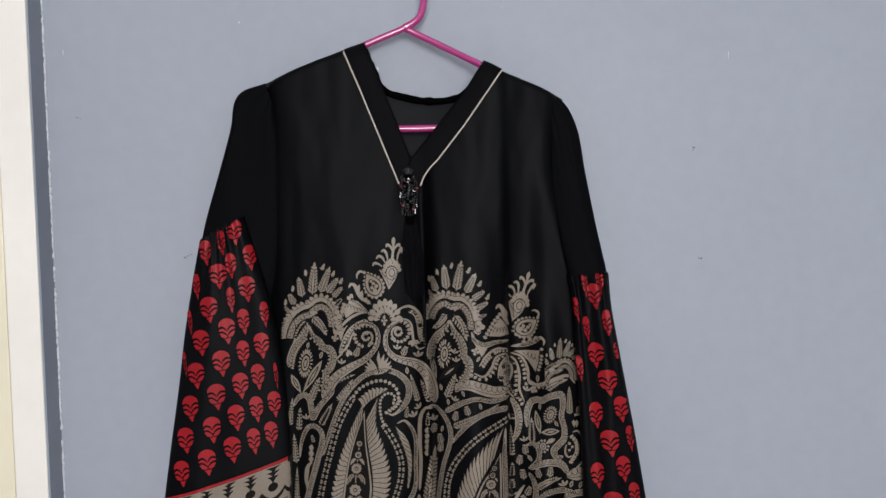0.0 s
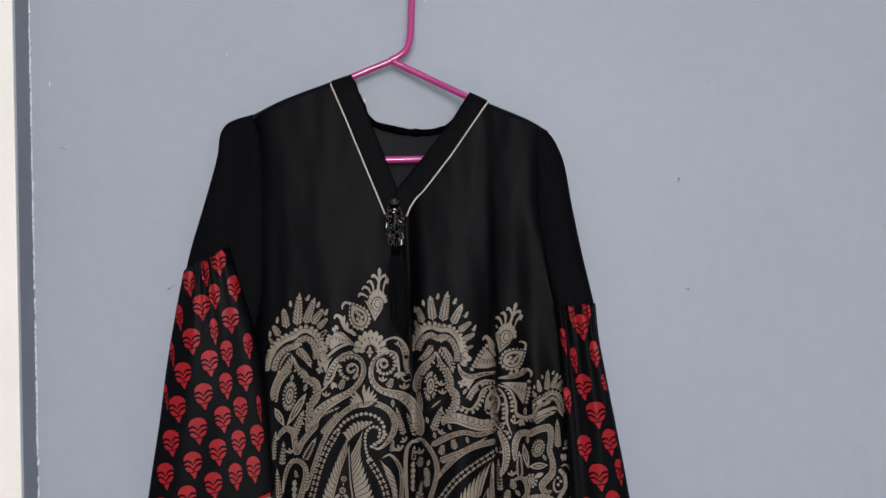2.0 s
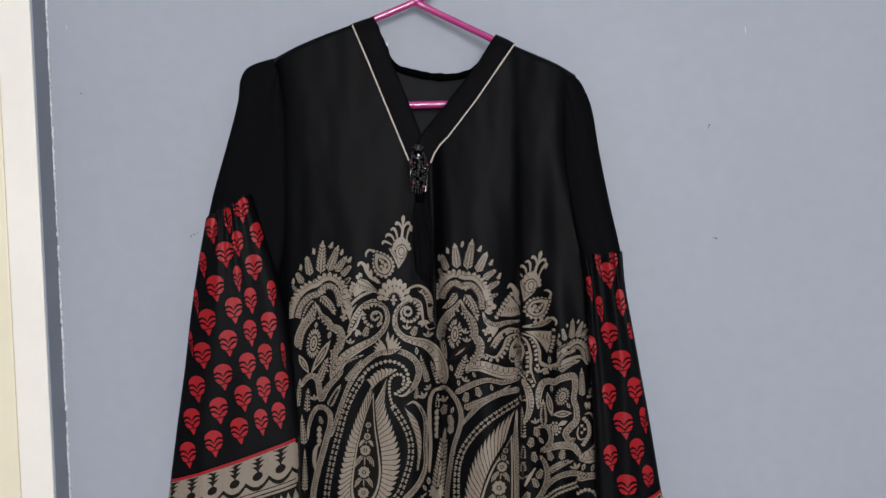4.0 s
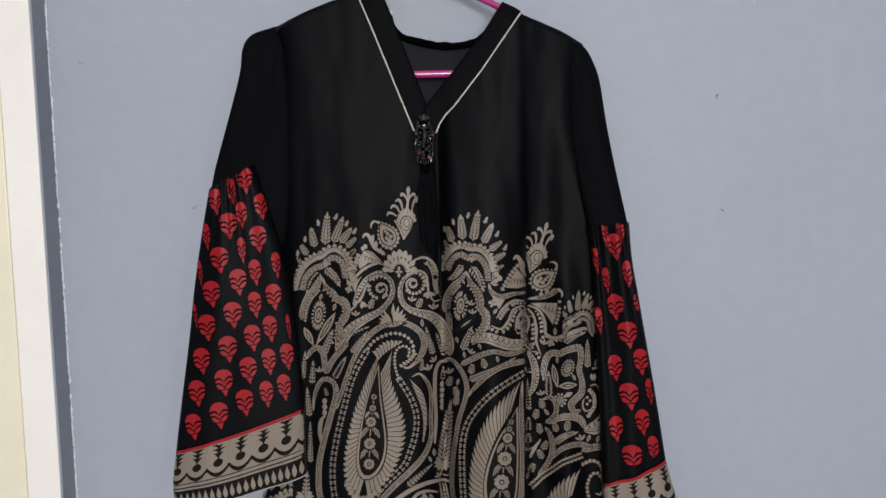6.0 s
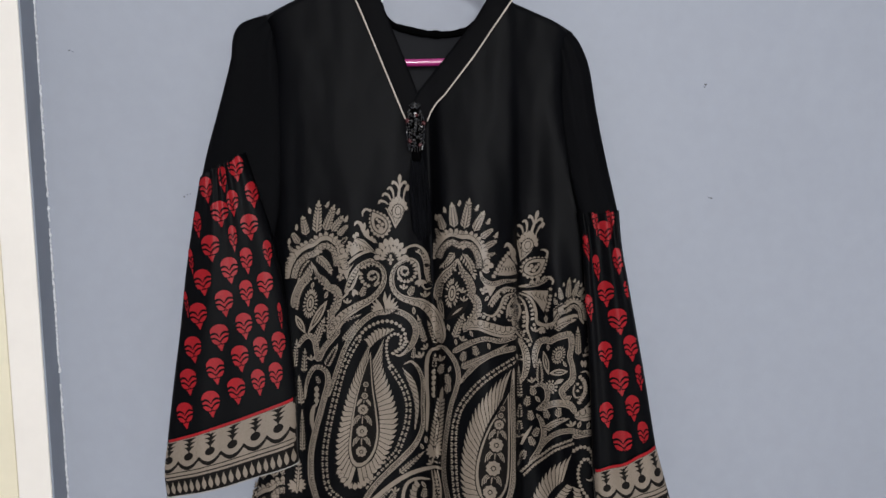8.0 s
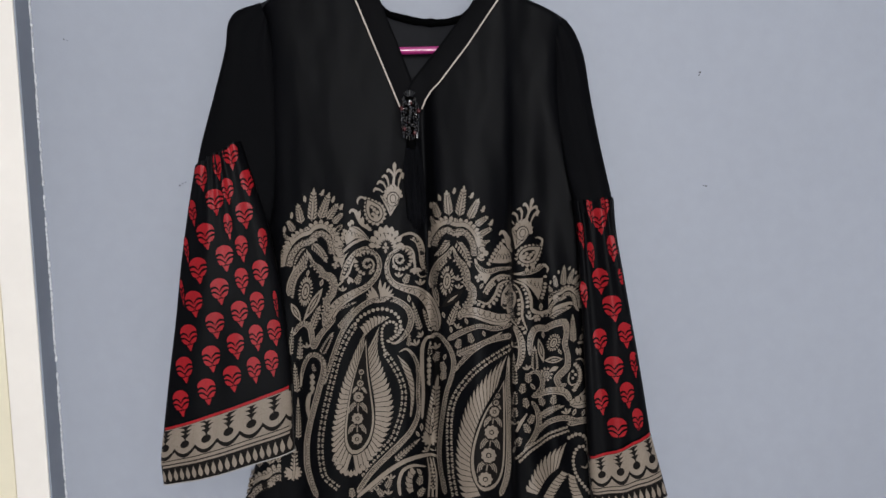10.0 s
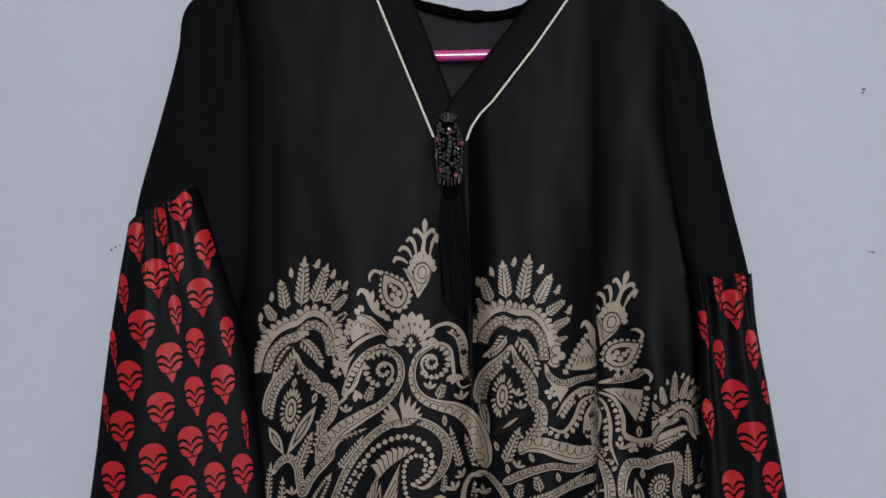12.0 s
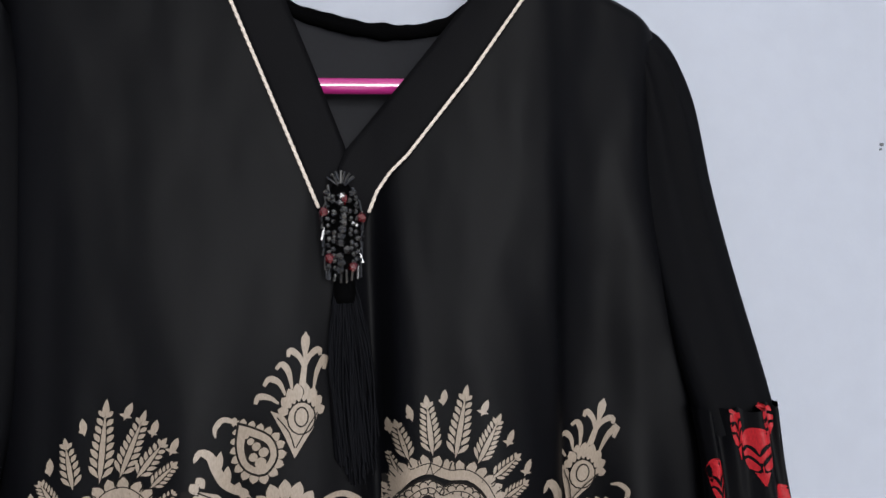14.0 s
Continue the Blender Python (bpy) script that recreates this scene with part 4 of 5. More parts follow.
def seed_paisley(c, rot, lo, hi, s=1.0):
    """A small petalled drop with seeds in it and a curled tip."""
    k = Ink(lo, hi, (0, 0), s, 1, rot, c)
    cx, cy = c
    rim = [(cx - 9, cy - 26), (cx - 15, cy - 8), (cx - 13, cy + 10), (cx, cy + 20), (cx + 13, cy + 10), (cx + 13, cy - 6), (cx, cy - 20), (cx - 10, cy - 27)]
    k.fringe(rim, 19, (6, 10, 10, 7), 8, 1, 0.2, -4)
    k.poly([tuple(p) for p in curve(rim, np.linspace(0, 0.98, 22))], 1, 1)
    k.poly([((a - cx) * 0.9 + cx, (b - cy) * 0.9 + cy) for a, b in curve(rim, np.linspace(0, 0.98, 22))], 0, 2)
    k.poly([((a - cx) * 0.6 + cx, (b - cy - 2) * 0.6 + cy + 2) for a, b in curve(rim, np.linspace(0, 0.98, 22))], 1, 3)
    for a, b, r in ((0, 9, 4.2), (-4, 3, 3.2), (4, 2, 3.6), (0, -4, 3.2), (-3, -9, 2.6), (-5, -14, 2)):
        k.oval((cx + a, cy + b), r, r, 0, 4)
    k.ribbon([(cx - 9, cy - 25), (cx - 18, cy - 31), (cx - 25, cy - 26), (cx - 26, cy - 20)], (3, 4.5, 5, 1.5), 14)
    return k


def paisley(lo, hi):
    """The large paisley: a plumed drop round a dark heart, blossom chains and a border that hooks over at the tip."""
    k = Ink(lo, hi)
    k.ribbon([(694, 612), (706, 618), (721, 608), (732, 592), (736, 574), (730, 557), (714, 544), (692, 538), (668, 542), (648, 553), (630, 572), (614, 598), (600, 634), (589, 668), (582, 690)],
             (2, 6, 12, 13, 12, 11, 11, 11, 11, 10, 9, 9, 9, 8, 6), 100)
    k.fringe([(700, 616), (714, 606), (724, 594)], 6, 9, 6, -1, -0.6)
    k.chain([(637, 584), (645, 573), (655, 566), (668, 560), (684, 557), (700, 561), (711, 569), (717, 582), (716, 596)], 15, 4.0)
    k.chain([(708, 597), (710, 586), (703, 580), (694, 581), (686, 589), (684, 604), (686, 621), (691, 636)], 15, 3.3)
    k.chain([(634, 590), (620, 614), (607, 645), (598, 678), (588, 718), (581, 752), (576, 790), (577, 826), (584, 854), (604, 872)], 30, 4.7, True)
    k.chain([(692, 638), (702, 653), (713, 672), (720, 690), (723, 710), (720, 738), (712, 764), (702, 788), (685, 806), (665, 826), (648, 848)], 24, 4.6, True)
    left_in = [(658, 606), (648, 633), (637, 668), (628, 705), (621, 745), (618, 780), (622, 803), (632, 812)]
    left_out = [(656, 594), (640, 626), (625, 662), (612, 700), (603, 738), (597, 775), (599, 815), (620, 850)]
    right_in = [(658, 606), (660, 645), (664, 680), (670, 715), (672, 750), (667, 782), (655, 805), (632, 812)]
    right_out = [(678, 592), (676, 634), (687, 668), (698, 702), (702, 734), (694, 772), (674, 812), (638, 850)]
    k.plume(left_in, left_out, 27)
    k.plume(right_in, right_out, 28)
    k.fringe([(602, 822), (614, 842), (634, 847), (656, 832)], 10, 13, 10, 1, 0.0, -6)
    k.plume([(652, 608), (668, 592), (690, 578)], [(646, 590), (668, 572), (700, 571)], 8)
    heart(k, [(655, 618), (641, 660), (631, 700), (625, 740), (622, 780), (628, 803), (638, 807), (651, 799), (662, 780), (667, 750), (664, 715), (658, 670)],
          (((648, 668), 5), ((646, 688), 6), ((643, 712), 9.5), ((641, 750), 10.5), ((640, 786), 10)))
    return k


def heart(k, outline, flowers):
    """The dark heart of a paisley: a light rim, a string of flowers and small scaled curls beside them."""
    pts = curve(outline + outline[:1], np.linspace(0, 0.995, 50))
    c = pts.mean(0)
    for grow, mat, layer in ((1.20, 1, 1), (1.15, 0, 2), (1.0, 1, 3)):
        k.poly([tuple(c + (p - c) * np.array([grow, 0.5 + 0.5 * grow])) for p in pts], mat, layer)
    k.ribbon([f[0] for f in flowers], 2.2, 24, 0, 4)
    for (a, b), (d, e) in zip([f[0] for f in flowers[2:]], [f[0] for f in flowers[1:]]):
        mid, r = ((a + d) / 2, (b + e) / 2), 0.3 * (b - e)
        for s in (-1, 1):
            for f in (0.45, 0.75, 1.05):
                k.ribbon([(mid[0] + s * 3, mid[1] - r * f), (mid[0] + s * (4 + r * f * 0.8), mid[1] - r * f * 0.2), (mid[0] + s * (5 + r * f * 0.9), mid[1] + r * f * 0.8)], 2.0, 9, 0, 4)
    for c, r in flowers:
        k.oval(c, r + 2.2, r + 2.2, 1, 5)
        for g in np.linspace(0, 2 * math.pi, 9, endpoint=False):
            k.lens((c[0] + 2 * math.cos(g), c[1] + 2 * math.sin(g)), (c[0] + r * math.cos(g), c[1] + r * math.sin(g)), r * 0.62, 0.65, 0, 6, n=4)
        k.oval(c, r * 0.34, None, 1, 7, 8)
        k.oval(c, r * 0.22, None, 0, 8, 8)


def broad_paisley(lo, hi):
    """The second paisley, of which the fold hides one side."""
    k = Ink(lo, hi)
    k.chain([(812, 885), (806, 850), (803, 800), (803, 762), (806, 735), (815, 709), (832, 685), (852, 664), (877, 645), (908, 627)], 31, 5.0, True)
    k.ribbon([(770, 604), (782, 602), (795, 614), (806, 632), (811, 655), (806, 680), (798, 705), (791, 745), (786, 790), (786, 830), (796, 885)], (6, 9, 10, 9, 9, 9, 9, 9, 10), 60)
    k.ribbon([(812, 668), (826, 650), (846, 630), (872, 614), (914, 604)], (5, 10, 11, 11, 12), 36)
    k.feather((812, 640), (898, 597), 15, 15, 3)
    k.plume([(899, 676), (881, 705), (862, 740), (848, 778), (841, 818), (845, 852), (858, 888)], [(902, 646), (872, 674), (848, 704), (830, 742), (819, 790), (817, 840), (828, 895)], 24)
    k.ribbon([(908, 640), (906, 690), (909, 780), (905, 850), (893, 888)], (4, 11, 12, 12, 11), 40)
    heart(k, [(897, 690), (884, 715), (868, 742), (853, 782), (846, 820), (850, 853), (864, 872), (884, 864), (895, 838), (898, 790), (898, 735)],
          (((888, 710), 4.5), ((885, 722), 5), ((882, 738), 9), ((877, 774), 13), ((872, 815), 14), ((866, 857), 13)))
    return k


def ground_left(lo, hi):
    """Arch, stems and sprays that fill the ground beside the large paisley."""
    k = Ink(lo, hi)
    k.ribbon([(528, 604), (538, 588), (549, 583), (558, 592), (561, 608), (564, 624), (574, 606), (588, 588), (602, 572)], (5, 10, 12, 12, 11, 12, 11, 12, 11), 44)
    k.ribbon([(541, 696), (543, 672), (549, 651), (558, 639), (570, 639), (580, 649), (581, 667), (576, 688), (568, 718), (559, 752), (552, 790), (552, 832), (559, 862), (570, 890)],
             (3, 7, 9, 10, 11, 12, 12, 12, 12, 12, 12, 13, 12, 11), 70)
    k.feather((539, 648), (541, 605), 13, 6)
    k.feather((577, 638), (599, 597), 15, 8)
    k.feather((566, 668), (562, 654), 9, 4)
    for b, r in ((676, 5), (686, 5.5), (696, 5)):
        k.outlined((561, b + 7), (562, b - 5), r * 1.7, 0.5, 0.5)
    k.ribbon([(556, 752), (553, 732), (556, 710), (563, 702)], (3, 8, 9, 4), 18)
    k.feather((535, 706), (530, 652), 13, 8)
    k.feather((537, 788), (536, 712), 12, 11)
    k.feather((522, 640), (527, 588), 12, 8)
    k.feather((528, 860), (531, 798), 18, 7)
    for g in np.linspace(-2.2, 2.2, 9):
        k.lens((527, 846), (527 + 17 * math.sin(g), 846 + 15 * math.cos(g)), 6, 0.6, n=4)
    k.feather((600, 560), (640, 545), 9, 6)
    k.feather((607, 592), (636, 553), 11, 8)
    return k


def ground_mid(lo, hi):
    """Stems, seed pods and a long pinnate leaf between the two paisleys."""
    k = Ink(lo, hi)
    k.ribbon([(714, 634), (727, 628), (740, 640), (748, 662), (748, 704), (748, 742), (736, 772), (714, 797), (688, 822), (664, 847), (640, 882)], (2, 7, 8, 8, 8, 10, 12, 12, 11, 11, 10), 70)
    k.plume([(722, 646), (734, 662), (741, 690), (741, 718), (736, 748)], [(713, 640), (722, 664), (731, 688), (735, 716), (733, 748)], 11)
    k.ribbon([(778, 606), (764, 608), (756, 624), (755, 660), (757, 704), (755, 752)], (5, 8, 8, 7, 7, 4), 40)
    k.feather((768, 640), (770, 614), 10, 5)
    for b in range(644, 694, 10):
        k.outlined((767, b + 9), (768, b - 3), 8.5, 0.5, 0.5)
    k.feather((768, 792), (783, 672), 27, 13)
    for g in np.linspace(-2.3, 2.3, 9):
        k.lens((768, 786), (768 + 15 * math.sin(g), 786 + 15 * math.cos(g)), 6, 0.6, n=4)
    k.feather((731, 624), (733, 602), 10, 5)
    k.feather((752, 596), (738, 545), 13, 8)
    k.feather((773, 598), (756, 556), 13, 7)
    k.feather((706, 826), (752, 786), 13, 8)
    k.ribbon([(640, 890), (668, 866), (698, 842), (730, 824), (768, 815), (786, 818)], (6, 9, 9, 9, 8, 4), 46)
    k.ribbon([(716, 888), (714, 862), (722, 842), (740, 834), (762, 836)], (6, 7, 7, 6, 3), 26)
    k.plume([(746, 842), (738, 858), (740, 880)], [(736, 836), (726, 858), (730, 884)], 5)
    k.feather((775, 880), (771, 822), 14, 7)
    k.feather((660, 880), (694, 852), 12, 6)
    for s in range(3):
        k.ribbon([(766 + 7 * s, 890), (768 + 6 * s, 850), (764 + 5 * s, 820)], (4, 4, 2), 12)
    return k


def pinwheel(lo, hi):
    """Arms with petal rows that turn about a point in the fold, a broad band below and leaf wings on both sides."""
    k = Ink(lo, hi)
    for arm, side in (([(912, 500), (892, 499), (874, 512), (862, 530)], -1), ([(910, 507), (892, 514), (883, 534), (870, 548), (852, 542)], -1), ([(908, 514), (899, 530), (895, 552)], -1),
                      ([(912, 518), (919, 538), (914, 562)], 1), ([(915, 512), (926, 524), (932, 548), (932, 572), (941, 596)], 1),
                      ([(917, 508), (936, 516), (946, 536), (950, 562), (972, 562)], 1), ([(914, 522), (905, 545), (912, 574), (924, 590)], -1)):
        k.ribbon(arm, (3, 5, 6, 5, 2), 26)
        k.fringe(arm, 12, (5, 9, 8), 6.5, side, 0.4, 1.5)
    k.ribbon([(848, 468), (854, 484), (870, 492), (890, 487), (914, 485)], (3, 10, 11, 8, 5), 24)
    k.poly([(852, 488), (866, 492), (876, 498), (866, 514), (860, 500)])
    for g in range(4):
        k.lens((855, 503), (855 + 8 * math.sin(g * 1.571 + 0.3), 503 - 8 * math.cos(g * 1.571 + 0.3)), 6, 0.6, n=4)
    k.poly([(897, 442), (888, 458), (878, 476), (898, 477), (914, 474), (909, 456)])
    k.fringe([(900, 440), (890, 452), (882, 466), (874, 480)], 8, 9, 8, 1, -0.2, -2)
    for f in range(4):
        k.line([(886 + 6 * f, 470), (890 + 5 * f, 460), (895 + 5 * f, 468)], 0.9, 1.4, 5)
    k.ribbon([(891, 428), (896, 421), (903, 428), (906, 442), (914, 458)], (3, 8, 9, 8, 3), 20)
    k.lens((909, 448), (908, 428), 7, 0.5)
    k.ribbon([(917, 497), (938, 494), (958, 487), (970, 480), (977, 486), (975, 494)], (3, 7, 10, 9, 6, 3), 24)
    for p0, p1 in (((948, 492), (952, 478)), ((957, 488), (963, 477)), ((938, 494), (941, 484))):
        k.outlined(p0, p1, 7, 0.5, 0.5)
    k.poly([(922, 505), (946, 503), (968, 503), (966, 522), (960, 541), (949, 524), (938, 513)])
    k.fringe([(970, 500), (969, 520), (962, 542)], 8, 8, 7, -1, 0.1, -2)
    for f in range(4):
        k.line([(938 + 7 * f, 507 + 2 * f), (945 + 6 * f, 514 + 3 * f), (948 + 6 * f, 506 + 2 * f)], 0.9, 1.4, 5)
    k.ribbon([(946, 556), (962, 564), (982, 560), (1002, 551), (1020, 548), (1032, 562)], (4, 7, 8, 7, 6, 4), 30)
    for g in range(4):
        k.lens((957, 573), (957 + 7 * math.sin(g * 1.571 + 0.5), 573 - 7 * math.cos(g * 1.571 + 0.5)), 6, 0.6, n=4)
    # broad scalloped band left of the fold
    k.ribbon([(800, 612), (818, 602), (836, 594), (858, 588), (884, 592), (914, 584)], (10, 12, 10, 9, 10, 9), 40)
    k.ribbon([(820, 576), (826, 566), (846, 564), (866, 570), (890, 576), (914, 572)], (14, 20, 22, 24, 22, 18), 40)
    return k


def framed_flower(lo, hi):
    """A bumpy scalloped frame that holds a daisy, two leaves and a small flower, with bands and a chain below it."""
    k = Ink(lo, hi)
    k.ribbon([(945, 640), (946, 612), (953, 594), (964, 590), (972, 592), (984, 586), (998, 582), (1007, 581), (1010, 600), (1007, 620), (1012, 640), (1011, 660), (1000, 672), (993, 682), (1000, 694), (1010, 690)],
             (5, 11, 13, 13, 13, 13, 14, 13, 11, 11, 11, 12, 14, 14, 12, 8), 70)
    k.daisy((987, 617), 12, 17, 17, 25)
    for p0, p1, w in (((969, 652), (960, 609), 11), ((970, 649), (1004, 646), 12)):
        p0, p1 = np.array(p0, float), np.array(p1, float)
        k.outlined(p0, p1, w, 0.5, 1.0)
        k.lens(p0 + (p1 - p0) * 0.2, p0 + (p1 - p0) * 0.85, w * 0.55, 0.5, 1, 2)
        k.lens(p0 + (p1 - p0) * 0.3, p0 + (p1 - p0) * 0.75, w * 0.28, 0.5, 0, 3)
    k.daisy((974, 673), 12, 13, 10)
    k.outlined((980, 667), (996, 660), 8, 0.5, 0.8)
    k.feather((954, 668), (953, 622), 16, 8)
    k.ribbon([(944, 672), (956, 668), (965, 676), (967, 694), (956, 708)], (5, 9, 10, 10, 8), 26)
    k.ribbon([(948, 712), (966, 706), (986, 702), (1008, 706), (1018, 722)], (12, 13, 14, 15, 10), 34)
    k.feather((978, 572), (1019, 554), 17, 8, -3)
    k.feather((1022, 618), (1021, 566), 14, 9)
    k.ribbon([(917, 588), (927, 606), (931, 628), (928, 650), (919, 668)], (8, 14, 15, 12, 5), 30)
    k.feather((920, 694), (917, 636), 11, 9)
    k.feather((919, 730), (920, 704), 12, 5)
    k.ribbon([(948, 720), (957, 734), (961, 756), (954, 780), (936, 806)], (6, 11, 12, 10, 7), 34)
    k.ribbon([(957, 778), (972, 762), (990, 753), (1010, 751), (1034, 757)], (5, 10, 11, 11, 9), 34)
    k.feather((962, 748), (1007, 729), 16, 9, -3)
    k.ribbon([(922, 776), (930, 758), (940, 742)], (4, 7, 3), 14)
    k.chain([(926, 824), (944, 806), (962, 793), (984, 780), (1010, 771)], 15, 5.0, True)
    k.plume([(1000, 836), (976, 856), (958, 886)], [(1008, 798), (966, 826), (936, 880)], 11)
    k.plume([(1006, 840), (986, 862), (968, 890)], [(1012, 850), (996, 874), (984, 895)], 8)
    return k


def seam_scroll(lo, hi):
    """Curls of petals and bead strings beside the side seam."""
    k = Ink(lo, hi)
    k.ribbon([(1030, 618), (1040, 616), (1048, 614)], 5, 8)
    for s in range(4):
        k.outlined((1030 + 4 * s, 640), (1028 + 6 * s, 626), 6, 0.6, 0.4)
    k.ribbon([(1026, 648), (1036, 646), (1044, 658), (1048, 678), (1044, 700), (1032, 712)], (2, 5, 6, 6, 5, 3), 30)
    k.fringe([(1028, 652), (1037, 664), (1038, 684), (1028, 702)], 12, 9, 7, 1, 0.3)
    k.ribbon([(1016, 670), (1013, 682), (1018, 692), (1026, 690)], (2, 4, 4, 2), 14)
    for a, b in ((1021, 668), (1026, 674), (1021, 680)):
        k.oval((a, b), 2.6)
    k.ribbon([(1016, 726), (1034, 722), (1056, 716)], (24, 26, 24), 20)
    k.ribbon([(1012, 762), (1032, 756), (1058, 752)], (12, 14, 12), 20)
    k.chain([(1014, 786), (1030, 779), (1044, 786), (1050, 808)], 9, 4.2)
    k.chain([(1048, 812), (1038, 800), (1028, 806), (1022, 826), (1028, 852), (1042, 872), (1056, 888)], 18, 3.8)
    k.ribbon([(1036, 836), (1044, 838), (1052, 826)], (2, 5, 4), 12)
    k.plume([(1024, 850), (1030, 870), (1040, 892)], [(1014, 850), (1016, 872), (1024, 896)], 6)
    return k


BODY_INK = (TAUPE, INK)
MOTIFS = (
        ("palmette_print", palmette(506, 640, LEFT_LEAVES, LEFT_DROPS, LEFT_ARCH, LEFT_INNER, ((606, 433, 5), (611, 441, 5), (604, 444, 4.5)),
                                    (((553, 449), (527, 492), 17, 2), ((561, 441), (588, 476), 19, -3)))),
        ("palmette_print", palmette(766, FOLD_A, MID_LEAVES, MID_DROPS, MID_ARCH, MID_INNER, ((861, 452, 5), (867, 459, 5), (860, 464, 4.5)),
                                    (((804, 436), (776, 464), 16, -3), ((816, 437), (840, 485), 20, -4)))),
        ("palmette_print", palmette(978, SIDE_EDGE, LEFT_LEAVES, LEFT_DROPS, LEFT_ARCH, LEFT_INNER, ((540, 436, 9),), (), (441, 104), 0.62)),
        ("frame_print", ogee(508, 625, [(556, 458), (563, 476), (575, 486), (583, 498), (594, 500), (600, 512), (597, 530), (587, 544), (588, 560), (581, 576)],
                             [(556, 458), (546, 478), (532, 494), (524, 512), (520, 534)], (550, 526, 8), ((545, 580), (580, 520), 13), ((542, 580), (524, 547), 12), ((558, 596), (576, 550)))),
        ("frame_print", ogee(766, FOLD_A, [(809, 447), (817, 468), (828, 482), (834, 500), (834, 512), (843, 520), (845, 536), (838, 550), (826, 560)],
                             [(809, 447), (800, 462), (786, 476), (776, 492), (771, 520)], (799, 508, 5), ((787, 556), (828, 524), 14), ((785, 554), (773, 508), 10), ((802, 588), (820, 543)))),
        ("scroll_print", scrolls(560, 788)),
        ("crest_print", crest(600, 727)), ("crest_print", crest(FOLD_A + 2, 1042, (228, 60), 14)),
        ("seed_print", seed_paisley((672, 386), -14, 600, 740)), ("seed_print", seed_paisley((943, 463), -288, FOLD_A + 2, 1042)),
        ("paisley_print", paisley(512, 756)), ("paisley_print", broad_paisley(756, FOLD_A)),
        ("spray_print", ground_left(506, 660)), ("spray_print", ground_mid(620, 800)),
        ("pinwheel_print", pinwheel(796, SIDE_EDGE)), ("frame_print", framed_flower(FOLD_A + 1, SIDE_EDGE)), ("scroll_print", seam_scroll(1012, SIDE_EDGE)),
        ("hem_print", palmette(430, 506, LEFT_LEAVES, LEFT_DROPS, LEFT_ARCH, LEFT_INNER, (), (), (-75, 430))))


def inside(poly, a, b):
    """Even-odd test of many points against one polygon."""
    hit = np.zeros(a.shape, bool)
    for k in range(len(poly)):
        (a0, b0), (a1, b1) = poly[k - 1], poly[k]
        if b0 != b1:
            hit ^= ((b0 > b) != (b1 > b)) & (a < (a1 - a0) * (b - b0) / (b1 - b0) + a0)
    return hit


A0, B0, NA, NB = 500, 460, 560, 440
busy = np.zeros((NB, NA), bool)
for _, shape in MOTIFS:
    for pts, mat, _ in shape.shapes:
        q = np.array(pts)
        lo, hi = np.floor(q.min(0)).astype(int) - 1, np.ceil(q.max(0)).astype(int) + 1
        i0, i1, j0, j1 = max(lo[1] - B0, 0), min(hi[1] - B0, NB), max(lo[0] - A0, 0), min(hi[0] - A0, NA)
        if i0 < i1 and j0 < j1 and mat == 0:
            bb, aa = np.mgrid[i0:i1, j0:j1]
            busy[i0:i1, j0:j1] |= inside(pts, aa + A0, bb + B0)
bb, aa = np.mgrid[0:NB, 0:NA]
# the plain dark ground inside the paisleys stays bare
for bare in ([(730, 556), (690, 544), (640, 566), (606, 625), (580, 690), (560, 770), (556, 850), (600, 900), (650, 850), (732, 770), (746, 728), (740, 670), (716, 630), (736, 586)],
             [(912, 612), (860, 630), (815, 676), (796, 740), (792, 880), (912, 880)], [(1036, 766), (980, 770), (920, 820), (920, 880), (1040, 880)]):
    busy |= inside(bare, aa + A0, bb + B0)
pick = random.Random(21)
for r in (8.5, 7, 6):
    for _ in range(5000):
        i, j = pick.randrange(16, NB - 16), pick.randrange(16, NA - 16)
        a, b = j + A0, i + B0
        if a < 552 or a > 1050 or 909 < a < 918 or b < 485 or (a > 905 and b < 545) or (a > 1000 and b < 580):
            continue
        k = int(r * 0.86)
        win = busy[i - k:i + k + 1, j - k:j + k + 1]
        if win.any():
            continue
        busy[i - k:i + k + 1, j - k:j + k + 1] = True
        g = pick.uniform(-0.7, 0.7)
        u = np.array([math.sin(g), -math.cos(g)])
        c = np.array([a, b], float)
        filler = Ink()
        if r > 8:
            filler.feather(c - u * r * 1.1, c + u * r * 1.15, r * 1.75, 6 if r > 11 else 4)
        elif pick.random() < 0.6:
            for h in (-0.8, 0.0, 0.8):
                w = np.array([math.sin(g + h), -math.cos(g + h)])
                filler.outlined(c - u * r * 0.8, c - u * r * 0.8 + w * r * 1.8, r * 0.62, 0.6, 0.6)
        else:
            filler.outlined(c - u * r, c + u * r, r * 0.9, 0.5, 0.6)
            filler.lens(c - u * r * 0.6, c + u * r * 0.5, r * 0.22, 0.5, 1, 1)
        MOTIFS += (("leaf_print", filler),)
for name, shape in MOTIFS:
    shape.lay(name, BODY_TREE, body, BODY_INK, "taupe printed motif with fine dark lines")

# ---------------------------------------------------------------- sleeves: red flowers
TREE_L, TREE_R = tree_of(lower_l, True), tree_of(lower_r, True)


